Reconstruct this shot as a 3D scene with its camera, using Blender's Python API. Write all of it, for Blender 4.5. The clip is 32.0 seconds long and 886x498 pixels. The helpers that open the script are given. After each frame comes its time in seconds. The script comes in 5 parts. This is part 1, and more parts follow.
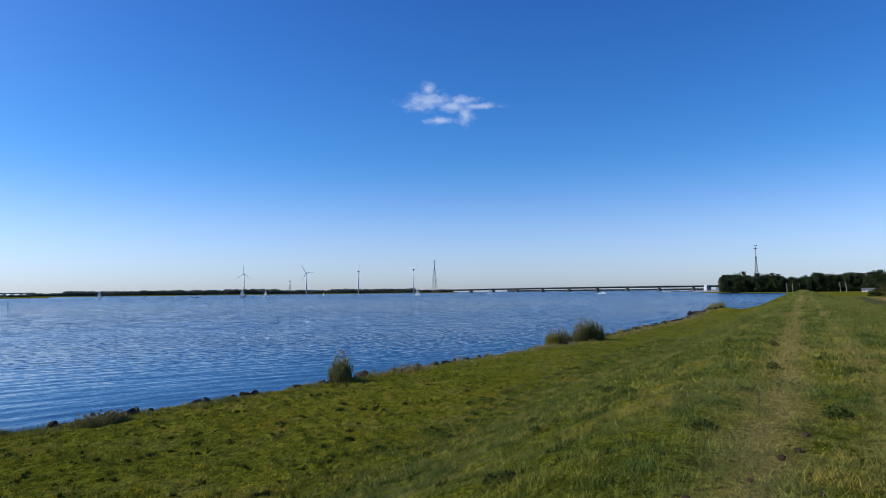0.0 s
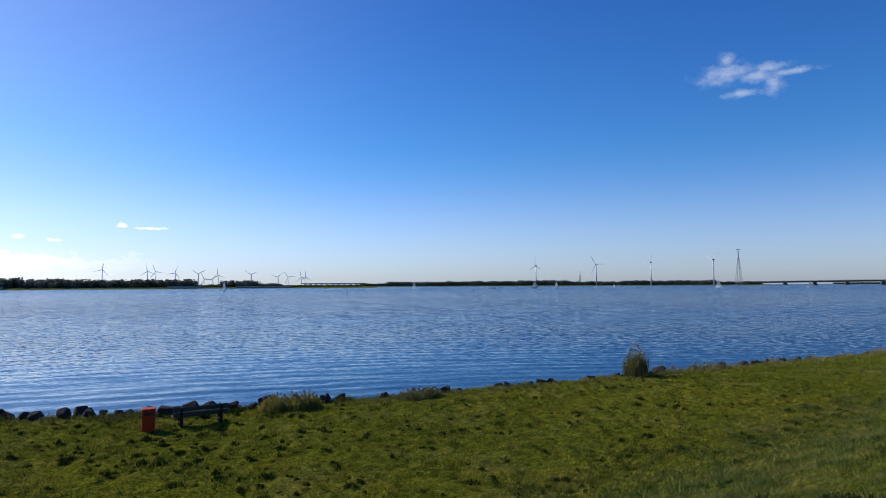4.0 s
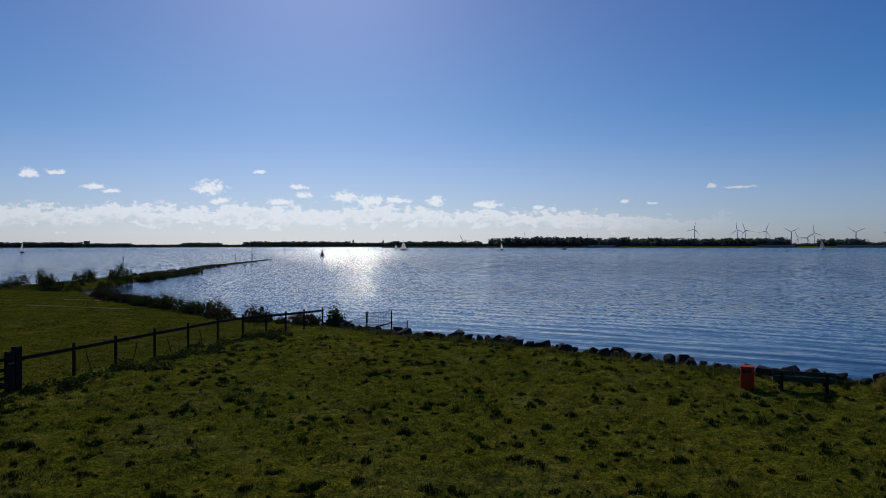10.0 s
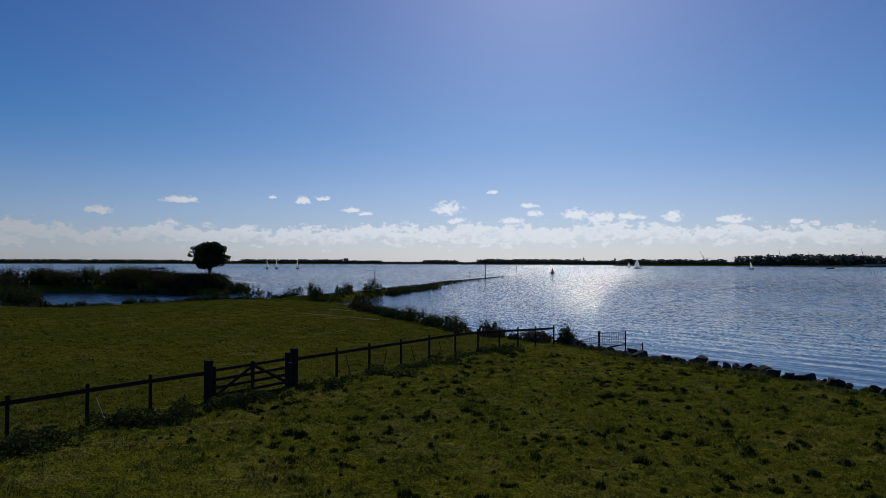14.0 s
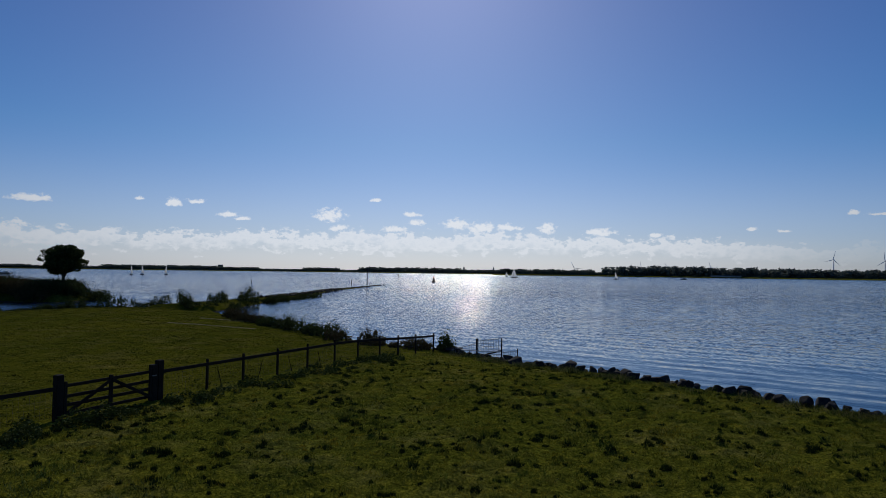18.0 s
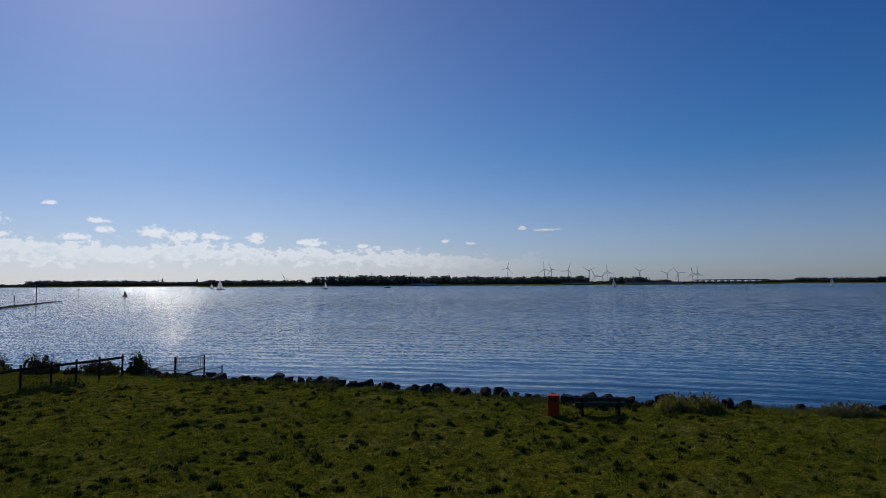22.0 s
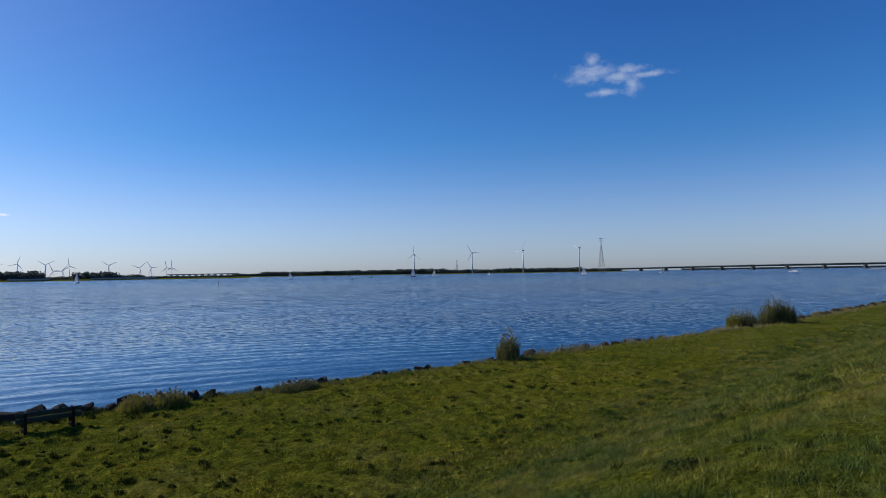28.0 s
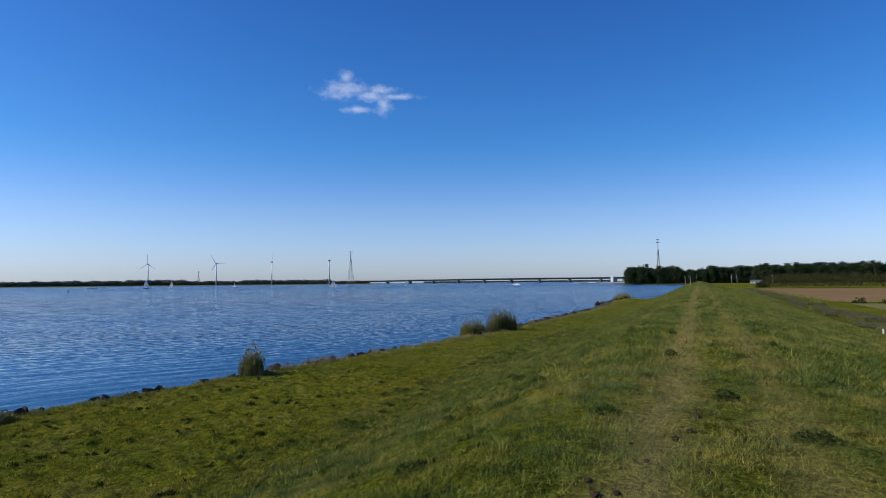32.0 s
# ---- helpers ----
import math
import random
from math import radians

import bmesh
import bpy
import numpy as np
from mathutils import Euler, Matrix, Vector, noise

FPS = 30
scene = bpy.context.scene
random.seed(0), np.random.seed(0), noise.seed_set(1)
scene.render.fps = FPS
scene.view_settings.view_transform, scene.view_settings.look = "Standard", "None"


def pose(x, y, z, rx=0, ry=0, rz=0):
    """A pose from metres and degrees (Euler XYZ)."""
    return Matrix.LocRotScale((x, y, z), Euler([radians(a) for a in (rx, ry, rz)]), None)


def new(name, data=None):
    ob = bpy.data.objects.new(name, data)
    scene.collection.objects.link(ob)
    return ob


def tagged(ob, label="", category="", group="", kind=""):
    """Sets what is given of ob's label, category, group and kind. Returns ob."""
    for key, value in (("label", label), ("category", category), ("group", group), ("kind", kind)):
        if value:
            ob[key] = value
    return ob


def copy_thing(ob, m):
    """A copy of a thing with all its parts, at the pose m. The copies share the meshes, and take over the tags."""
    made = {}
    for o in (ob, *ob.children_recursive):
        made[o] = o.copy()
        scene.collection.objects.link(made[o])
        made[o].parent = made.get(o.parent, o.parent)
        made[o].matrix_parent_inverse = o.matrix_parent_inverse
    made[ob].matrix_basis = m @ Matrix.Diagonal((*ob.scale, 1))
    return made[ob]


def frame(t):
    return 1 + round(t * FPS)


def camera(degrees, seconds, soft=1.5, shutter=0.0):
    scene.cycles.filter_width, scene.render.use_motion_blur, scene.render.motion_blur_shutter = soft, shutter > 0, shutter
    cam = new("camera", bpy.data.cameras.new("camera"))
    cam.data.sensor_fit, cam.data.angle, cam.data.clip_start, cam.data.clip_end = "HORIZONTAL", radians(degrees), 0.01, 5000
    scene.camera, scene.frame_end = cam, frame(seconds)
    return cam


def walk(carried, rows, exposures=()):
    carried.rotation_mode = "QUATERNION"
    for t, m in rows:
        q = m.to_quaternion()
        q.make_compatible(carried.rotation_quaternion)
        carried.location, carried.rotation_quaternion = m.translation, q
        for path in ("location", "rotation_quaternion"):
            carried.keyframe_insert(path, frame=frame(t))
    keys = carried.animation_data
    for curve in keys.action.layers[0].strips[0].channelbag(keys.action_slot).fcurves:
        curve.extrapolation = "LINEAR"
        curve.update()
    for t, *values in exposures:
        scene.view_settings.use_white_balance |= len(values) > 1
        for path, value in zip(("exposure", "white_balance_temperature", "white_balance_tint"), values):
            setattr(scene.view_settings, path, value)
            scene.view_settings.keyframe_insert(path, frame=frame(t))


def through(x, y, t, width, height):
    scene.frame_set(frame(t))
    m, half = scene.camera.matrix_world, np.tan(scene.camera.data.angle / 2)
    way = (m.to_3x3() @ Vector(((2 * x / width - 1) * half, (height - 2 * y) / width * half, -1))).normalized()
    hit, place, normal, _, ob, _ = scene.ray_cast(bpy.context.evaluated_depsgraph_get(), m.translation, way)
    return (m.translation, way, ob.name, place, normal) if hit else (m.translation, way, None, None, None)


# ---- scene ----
cam = camera(70.64, 32.0, soft=0.6)
EYE, REACH = 5.5, 0.22
# seconds, heading, tilt up, roll
ROWS = [
    (0.0, -60.16, 3.88, -0.57),
    (0.5, -57.59, 3.99, -0.81),
    (1.0, -54.25, 4.09, -0.59),
    (1.5, -50.73, 4.04, -0.47),
    (2.0, -47.61, 3.76, -0.31),
    (2.5, -44.62, 3.56, -0.26),
    (3.0, -41.24, 3.45, -0.26),
    (3.5, -37.68, 3.37, -0.21),
    (4.5, -30.23, 3.17, -0.43),
    (5.5, -21.78, 2.54, -0.37),
    (6.0, -17.47, 1.90, 0.15),
    (6.5, -12.83, 1.51, 0.24),
    (7.0, -8.42, 1.25, -0.05),
    (7.5, -4.37, 1.00, -0.68),
    (8.0, -0.48, 0.52, -0.56),
    (8.5, 3.50, 0.36, -0.93),
    (9.0, 7.95, 0.17, -0.70),
    (9.5, 12.22, -0.07, -0.10),
    (10.0, 16.43, -0.34, -0.07),
    (10.5, 19.95, -0.39, 0.13),
    (11.0, 23.90, -0.28, 0.01),
    (11.5, 27.82, 0.28, -0.07),
    (12.0, 30.90, 0.65, -0.27),
    (12.5, 33.18, 1.04, 0.11),
    (13.0, 35.58, 1.05, 0.24),
    (13.5, 37.09, 1.30, 0.21),
    (14.5, 37.31, 1.24, 0.15),
    (15.5, 34.51, 1.24, 0.15),
    (16.0, 33.68, 1.50, 0.09),
    (16.5, 32.37, 1.61, 0.37),
    (17.0, 30.65, 1.73, 0.54),
    (17.5, 29.18, 1.89, 0.68),
    (18.0, 26.54, 2.10, 0.75),
    (18.5, 23.96, 2.54, 0.37),
    (19.0, 20.98, 2.93, 0.48),
    (19.5, 18.12, 3.17, 0.33),
    (20.0, 14.83, 3.32, 0.32),
    (20.5, 11.56, 3.16, 0.27),
    (21.0, 7.91, 3.13, 0.24),
    (21.5, 4.32, 3.14, -0.02),
    (22.0, 0.44, 3.14, -0.31),
    (22.5, -3.09, 3.32, -0.43),
    (23.0, -6.53, 3.30, -0.65),
    (23.5, -10.19, 3.09, -0.54),
    (24.0, -13.88, 2.86, -0.25),
    (24.5, -17.68, 2.75, -0.40),
    (25.5, -24.45, 2.35, -0.32),
    (26.5, -31.92, 2.09, -0.61),
    (27.0, -36.09, 2.04, -1.07),
    (27.5, -40.83, 2.05, -1.25),
    (28.0, -45.15, 2.16, -0.85),
    (28.5, -48.56, 2.22, -0.58),
    (29.0, -51.38, 2.34, -0.11),
    (29.5, -54.08, 2.43, 0.03),
    (30.0, -57.26, 2.59, 0.07),
    (30.5, -60.54, 2.47, -0.27),
    (31.0, -63.04, 2.43, -0.66),
    (31.5, -65.40, 2.74, -0.45),
    (32.0, -67.76, 3.01, -0.51),
]


def held(heading, tilt, roll):
    # the phone is held at arm's length by someone who turns on the spot
    a = radians(heading)
    return pose(-REACH * math.sin(a), REACH * math.cos(a), EYE, 90 + tilt, 0, heading) @ pose(0, 0, 0, 0, 0, roll)


walk(cam, [(t, held(h, p, r)) for t, h, p, r in ROWS],
     [(0, 0.22), (1, 0.2), (2, 0.02), (3, 0.1), (3.5, 0.08), (6, -0.2), (7, -0.36), (9, -0.92), (13, -1.08), (19, -1.1), (22, -1.08), (23, -0.98), (24.5, -0.85), (27, -0.15), (28, -0.22), (29, -0.1), (30, -0.08), (31, -0.12), (32, 0.1)])

# ---- light ----
SUN_AZ, SUN_EL = 27.5, 33.0          # degrees left of +y, degrees up
world = bpy.data.worlds.new("sky")
scene.world = world
world.use_nodes = True
wn, wl = world.node_tree.nodes, world.node_tree.links
wn.clear()
w_out = wn.new("ShaderNodeOutputWorld")
w_bg = wn.new("ShaderNodeBackground")
w_sky = wn.new("ShaderNodeTexSky")
w_sky.sky_type = "NISHITA"
w_sky.sun_disc = False
w_sky.sun_elevation = radians(SUN_EL)
w_sky.sun_rotation = radians(-SUN_AZ)
w_sky.air_density, w_sky.dust_density, w_sky.ozone_density = 1.0, 0.40, 2.2
w_hsv = wn.new("ShaderNodeHueSaturation")
w_tint = wn.new("ShaderNodeMix")
w_tint.data_type, w_tint.blend_type = "RGBA", "MULTIPLY"
w_tint.inputs[0].default_value = 1.0
wl.new(w_sky.outputs[0], w_tint.inputs[6])
wl.new(w_tint.outputs[2], w_hsv.inputs["Color"])


def wmath(op, a, b=None, c=None, clamp=False):
    k = wn.new("ShaderNodeMath")
    k.operation, k.use_clamp = op, clamp
    for i, v in enumerate((a, b, c)):
        if v is None:
            continue
        if isinstance(v, (int, float)):
            k.inputs[i].default_value = v
        else:
            wl.new(v, k.inputs[i])
    return k.outputs[0]


def wrange(v, a, b, lo=0.0, hi=1.0):
    k = wn.new("ShaderNodeMapRange")
    k.interpolation_type = "SMOOTHSTEP"
    wl.new(v, k.inputs["Value"])
    for name, x in (("From Min", a), ("From Max", b), ("To Min", lo), ("To Max", hi)):
        k.inputs[name].default_value = x
    return k.outputs[0]


w_co = wn.new("ShaderNodeTexCoord")
w_sep = wn.new("ShaderNodeSeparateXYZ")
wl.new(w_co.outputs["Generated"], w_sep.inputs[0])
w_az = wmath("ARCTAN2", wmath("MULTIPLY", w_sep.outputs["X"], -1.0), w_sep.outputs["Y"])      # left of +y, radians
w_el = wmath("ARCSINE", w_sep.outputs["Z"])
w_vec = wn.new("ShaderNodeCombineXYZ")
wl.new(w_az, w_vec.inputs[0])
wl.new(w_el, w_vec.inputs[1])


def wnoise(sx, sy, detail, seed, rough=0.55):
    mp = wn.new("ShaderNodeMapping")
    mp.inputs["Scale"].default_value = (sx, sy, 1)
    mp.inputs["Location"].default_value = (seed, seed * 0.37, seed * 1.3)
    wl.new(w_vec.outputs[0], mp.inputs["Vector"])
    k = wn.new("ShaderNodeTexNoise")
    k.inputs["Scale"].default_value, k.inputs["Detail"].default_value, k.inputs["Roughness"].default_value = 1.0, detail, rough
    wl.new(mp.outputs[0], k.inputs["Vector"])
    return k.outputs["Fac"]


# bluer and paler towards the horizon, deeper overhead
w_ramp = wn.new("ShaderNodeValToRGB")
w_ramp.color_ramp.elements.new(0.4)
for e, c in zip(w_ramp.color_ramp.elements, ((0.70, 0.88, 1.45, 1), (0.74, 0.95, 1.32, 1), (0.75, 0.84, 1.25, 1))):
    e.color = c
wl.new(wmath("MULTIPLY", w_el, 2.0, clamp=True), w_ramp.inputs[0])
wl.new(w_ramp.outputs[0], w_tint.inputs[7])
w_dot = wn.new("ShaderNodeVectorMath")
w_dot.operation = "DOT_PRODUCT"
wl.new(w_co.outputs["Generated"], w_dot.inputs[0])
w_dot.inputs[1].default_value = (-math.sin(radians(SUN_AZ)) * math.cos(radians(SUN_EL)), math.cos(radians(SUN_AZ)) * math.cos(radians(SUN_EL)), math.sin(radians(SUN_EL)))
w_pale = wrange(w_dot.outputs["Value"], 0.55, 1.0, 0.0, 0.10)
wl.new(wmath("SUBTRACT", wmath("MULTIPLY_ADD", wrange(w_el, 0.0, 0.22), 0.32, 0.86), w_pale), w_hsv.inputs["Saturation"])


def heap(rows, flat):
    """How deep a direction lies inside the nearest of some small clouds: azimuth, elevation, half width and half height of each."""
    best = None
    for az, el, half_w, half_h in rows:
        dx = wmath("DIVIDE", wmath("SUBTRACT", w_az, radians(az)), radians(half_w))
        dy = wmath("DIVIDE", wmath("SUBTRACT", w_el, radians(el)), radians(half_h))
        dy = wmath("MAXIMUM", dy, wmath("MULTIPLY", dy, -flat))          # flatter below
        v = wmath("SUBTRACT", 1.0, wmath("SQRT", wmath("ADD", wmath("MULTIPLY", dx, dx), wmath("MULTIPLY", dy, dy))))
        best = v if best is None else wmath("MAXIMUM", best, v)
    return best


# a low bank of cumulus towards the sun, small puffs above it, one wisp over the far bridge
billow = wnoise(62, 95, 7.0, 2.0, 0.60)
swell = wnoise(9, 6, 2.0, 5.0, 0.5)
side = wmath("MULTIPLY", wrange(w_az, -0.26, 0.10), wrange(w_az, 2.1, 1.5))
top = wmath("MULTIPLY_ADD", swell, 0.050, wmath("MULTIPLY_ADD", side, 0.020, 0.012))
inside_bank = wmath("ADD", wmath("DIVIDE", wmath("SUBTRACT", top, w_el), 0.012), wmath("MULTIPLY_ADD", billow, 5.0, -2.5))
rows_of_heads = wmath("ADD", wmath("MULTIPLY", wmath("SUBTRACT", 1.0, wmath("ABSOLUTE", wmath("DIVIDE", wmath("SUBTRACT", w_el, 0.046), 0.020))), 0.9),
                      wmath("MULTIPLY_ADD", wnoise(40, 70, 6.0, 8.0, 0.6), 6.0, -3.2))
bank = wmath("MULTIPLY", wrange(inside_bank, 0.0, 0.7), side)
edge = wmath("MULTIPLY", wrange(inside_bank, 0.0, 0.8), wrange(inside_bank, 2.8, 0.7))
edge = wmath("MAXIMUM", edge, wmath("MULTIPLY", wrange(rows_of_heads, 0.0, 0.6), wrange(rows_of_heads, 2.0, 0.5)))
PUFFS = [(66.09, 4.07, 1.24, 0.47), (59.98, 5.26, 1.4, 0.41), (52.5, 5.73, 0.36, 0.21), (49.91, 5.46, 0.78, 0.47), (48.22, 5.7, 0.78, 0.31), (45.45, 4.68,
         1.04, 0.31), (44.37, 4.39, 0.73, 0.21), (36.9, 4.82, 1.45, 0.83), (36.11, 3.79, 1.04, 0.36), (32.76, 6.41, 0.57, 0.21), (31.11, 3.84, 1.14, 0.41),
         (29.42, 5.16, 0.88, 0.31), (29.06, 4.44, 0.93, 0.41), (25.29, 4.25, 1.4, 0.67), (23.07, 3.97, 1.4, 0.67), (20.66, 4.04, 1.24, 0.47), (17.06, 3.97,
         0.83, 0.73), (12.49, 3.62, 1.55, 0.47), (7.76, 3.36, 0.73, 0.26), (0.17, 3.8, 0.52, 0.21), (-2.12, 3.61, 0.52, 0.16), (-6.76, 4.92, 0.47, 0.26),
         (-8.84, 4.77, 1.45, 0.16)]
puffs = wmath("MULTIPLY_ADD", wmath("SUBTRACT", wnoise(110, 150, 6.0, 11.0, 0.6), 0.5), 2.6, wmath("ADD", heap(PUFFS, 1.7), 0.10))
puff_cover = wrange(puffs, 0.0, 0.75, 0.0, 0.92)
WISP = [(-58.82, 17.17, 2.28, 0.78), (-58.83, 18.24, 0.67, 0.62), (-61.26, 16.69, 1.76, 0.47), (-62.31, 17.22, 1.35, 0.41), (-63.85, 16.7, 1.76, 0.26),
        (-62.44, 15.85, 0.73, 0.83), (-59.94, 15.51, 1.55, 0.31)]
wisp = wmath("MULTIPLY_ADD", wmath("SUBTRACT", wnoise(60, 95, 7.0, 31.0, 0.62), 0.5), 2.2, wmath("ADD", heap(WISP, 1.0), 0.05))
wisp_cover = wrange(wisp, -0.35, 1.3, 0.0, 0.34)
haze = wmath("MULTIPLY", wrange(w_el, 0.062, 0.012, 0.0, 0.36), side)
cover = wmath("MAXIMUM", wmath("MULTIPLY", bank, wmath("MULTIPLY_ADD", edge, 0.55, 0.22)), haze)
cover = wmath("MAXIMUM", wmath("MAXIMUM", cover, puff_cover), wisp_cover)
w_mix = wn.new("ShaderNodeMix")
w_mix.data_type = "RGBA"
wl.new(cover, w_mix.inputs[0])
wl.new(w_hsv.outputs[0], w_mix.inputs[6])
w_white = wn.new("ShaderNodeVectorMath")       # clouds near the sun are brighter
w_white.operation = "SCALE"
w_white.inputs[0].default_value = (12.8, 13.4, 14.4)
wl.new(wrange(w_dot.outputs["Value"], 0.62, 0.88, 0.70, 1.24), w_white.inputs["Scale"])
wl.new(w_white.outputs[0], w_mix.inputs[7])
wl.new(w_mix.outputs[2], w_bg.inputs["Color"])
w_bg.inputs["Strength"].default_value = 0.1
wl.new(w_bg.outputs[0], w_out.inputs["Surface"])

sun_data = bpy.data.lights.new("sun", "SUN")
sun_data.energy, sun_data.angle, sun_data.color = 4.0, radians(0.53), (1.0, 0.93, 0.82)
sun = new("sun", sun_data)
sun.matrix_world = pose(0, 0, 60, 90 - SUN_EL, 0, 180 - SUN_AZ * -1)


# ---- materials ----
def material(name, rough=0.8, metal=0.0, spec=0.5):
    m = bpy.data.materials.new(name)
    m.use_nodes = True
    b = m.node_tree.nodes["Principled BSDF"]
    b.inputs["Roughness"].default_value = rough
    b.inputs["Metallic"].default_value = metal
    b.inputs["Specular IOR Level"].default_value = spec
    return m, m.node_tree.nodes, m.node_tree.links, b


def noise_node(n, l, scale, detail=4.0, rough=0.55, vec=None, stretch=None):
    if vec is None:
        g = n.new("ShaderNodeNewGeometry")
        vec = g.outputs["Position"]
    if stretch:
        mp = n.new("ShaderNodeMapping")
        mp.inputs["Scale"].default_value = stretch
        l.new(vec, mp.inputs["Vector"])
        vec = mp.outputs[0]
    t = n.new("ShaderNodeTexNoise")
    t.inputs["Scale"].default_value = scale
    t.inputs["Detail"].default_value = detail
    t.inputs["Roughness"].default_value = rough
    l.new(vec, t.inputs["Vector"])
    return t.outputs["Fac"]


def ramp_node(n, l, fac, stops):
    r = n.new("ShaderNodeValToRGB")
    e = r.color_ramp.elements
    while len(e) < len(stops):
        e.new(0.5)
    for k, (p, c) in zip(e, stops):
        k.position = p
        k.color = (*c, 1) if len(c) == 3 else c
    l.new(fac, r.inputs[0])
    return r.outputs[0]


def mix_node(n, l, fac, a, b, mode="MIX"):
    m = n.new("ShaderNodeMix")
    m.data_type, m.blend_type = "RGBA", mode
    if isinstance(fac, float):
        m.inputs[0].default_value = fac
    else:
        l.new(fac, m.inputs[0])
    for v, k in ((a, 6), (b, 7)):
        if isinstance(v, tuple):
            m.inputs[k].default_value = (*v, 1)
        else:
            l.new(v, m.inputs[k])
    return m.outputs[2]


def bump_node(n, l, b, h, strength=0.5, distance=0.02):
    k = n.new("ShaderNodeBump")
    k.inputs["Strength"].default_value = strength
    k.inputs["Distance"].default_value = distance
    l.new(h, k.inputs["Height"])
    l.new(k.outputs[0], b.inputs["Normal"])
    return k


def plain(name, dark, light, scale=20.0, rough=0.7, metal=0.0, spec=0.4, bump=0.3, dist=0.004, big=1.5):
    """A surface that varies between two colours at two scales."""
    m, n, l, b = material(name, rough, metal, spec)
    fine = noise_node(n, l, scale, 5.0)
    broad = noise_node(n, l, big, 3.0)
    mid = tuple((p + q) / 2 for p, q in zip(dark, light))
    c1 = ramp_node(n, l, fine, [(0.3, dark), (0.7, light)])
    c2 = ramp_node(n, l, broad, [(0.3, dark), (0.5, mid), (0.7, light)])
    l.new(mix_node(n, l, 0.5, c1, c2), b.inputs["Base Color"])
    if bump:
        bump_node(n, l, b, fine, bump, dist)
    return m


def foliage(name, dark, light, through=0.25):
    """Leaves: colour by clump, some light passes through."""
    m, n, l, b = material(name, 0.9, 0.0, 0.06)
    g = n.new("ShaderNodeNewGeometry")
    c1 = ramp_node(n, l, g.outputs["Random Per Island"], [(0.0, dark), (1.0, light)])
    c2 = ramp_node(n, l, noise_node(n, l, 0.6, 3.0), [(0.3, dark), (0.7, light)])
    c = mix_node(n, l, 0.45, c1, c2)
    l.new(c, b.inputs["Base Color"])
    t = n.new("ShaderNodeBsdfTranslucent")
    l.new(c, t.inputs["Color"])
    s = n.new("ShaderNodeMixShader")
    s.inputs[0].default_value = through
    l.new(b.outputs[0], s.inputs[1])
    l.new(t.outputs[0], s.inputs[2])
    l.new(s.outputs[0], n["Material Output"].inputs["Surface"])
    return m


def sward_material(name, dark, light, dry, through=0.2, dryness=0.6):
    """Grass blades: each a little different, greener and drier by patches."""
    m, n, l, b = material(name, 0.9, 0.0, 0.04)
    g = n.new("ShaderNodeNewGeometry")
    c = ramp_node(n, l, g.outputs["Random Per Island"], [(0.0, dark), (0.45, tuple(0.25 * p + 0.45 * q for p, q in zip(dark, light))), (0.85, tuple(1.28 * p for p in light)), (1.0, tuple(0.5 * (p + q) for p, q in zip(light, dry)))])
    p1 = ramp_node(n, l, noise_node(n, l, 0.45, 4.0, 0.6), [(0.45, (0, 0, 0)), (0.70, (dryness, dryness, dryness))])
    c = mix_node(n, l, p1, c, dry)
    # darker and lighter patches: shade between tufts, put into the colour
    tuft_shade = ramp_node(n, l, noise_node(n, l, 2.6, 6.0, 0.75), [(0.32, (0.25, 0.36, 0.34)), (0.48, (0.95, 1, 1)), (0.64, (1.5, 1.4, 1.2))])
    c = mix_node(n, l, 1.0, c, tuft_shade, "MULTIPLY")
    p3 = ramp_node(n, l, noise_node(n, l, 0.9, 3.0, 0.6), [(0.36, (0.62, 0.80, 0.95)), (0.52, (1, 1, 1)), (0.66, (1.28, 1.12, 0.92))])
    c = mix_node(n, l, 1.0, c, p3, "MULTIPLY")
    l.new(c, b.inputs["Base Color"])
    t = n.new("ShaderNodeBsdfTranslucent")
    l.new(c, t.inputs["Color"])
    s = n.new("ShaderNodeMixShader")
    s.inputs[0].default_value = through
    l.new(b.outputs[0], s.inputs[1])
    l.new(t.outputs[0], s.inputs[2])
    l.new(s.outputs[0], n["Material Output"].inputs["Surface"])
    return m


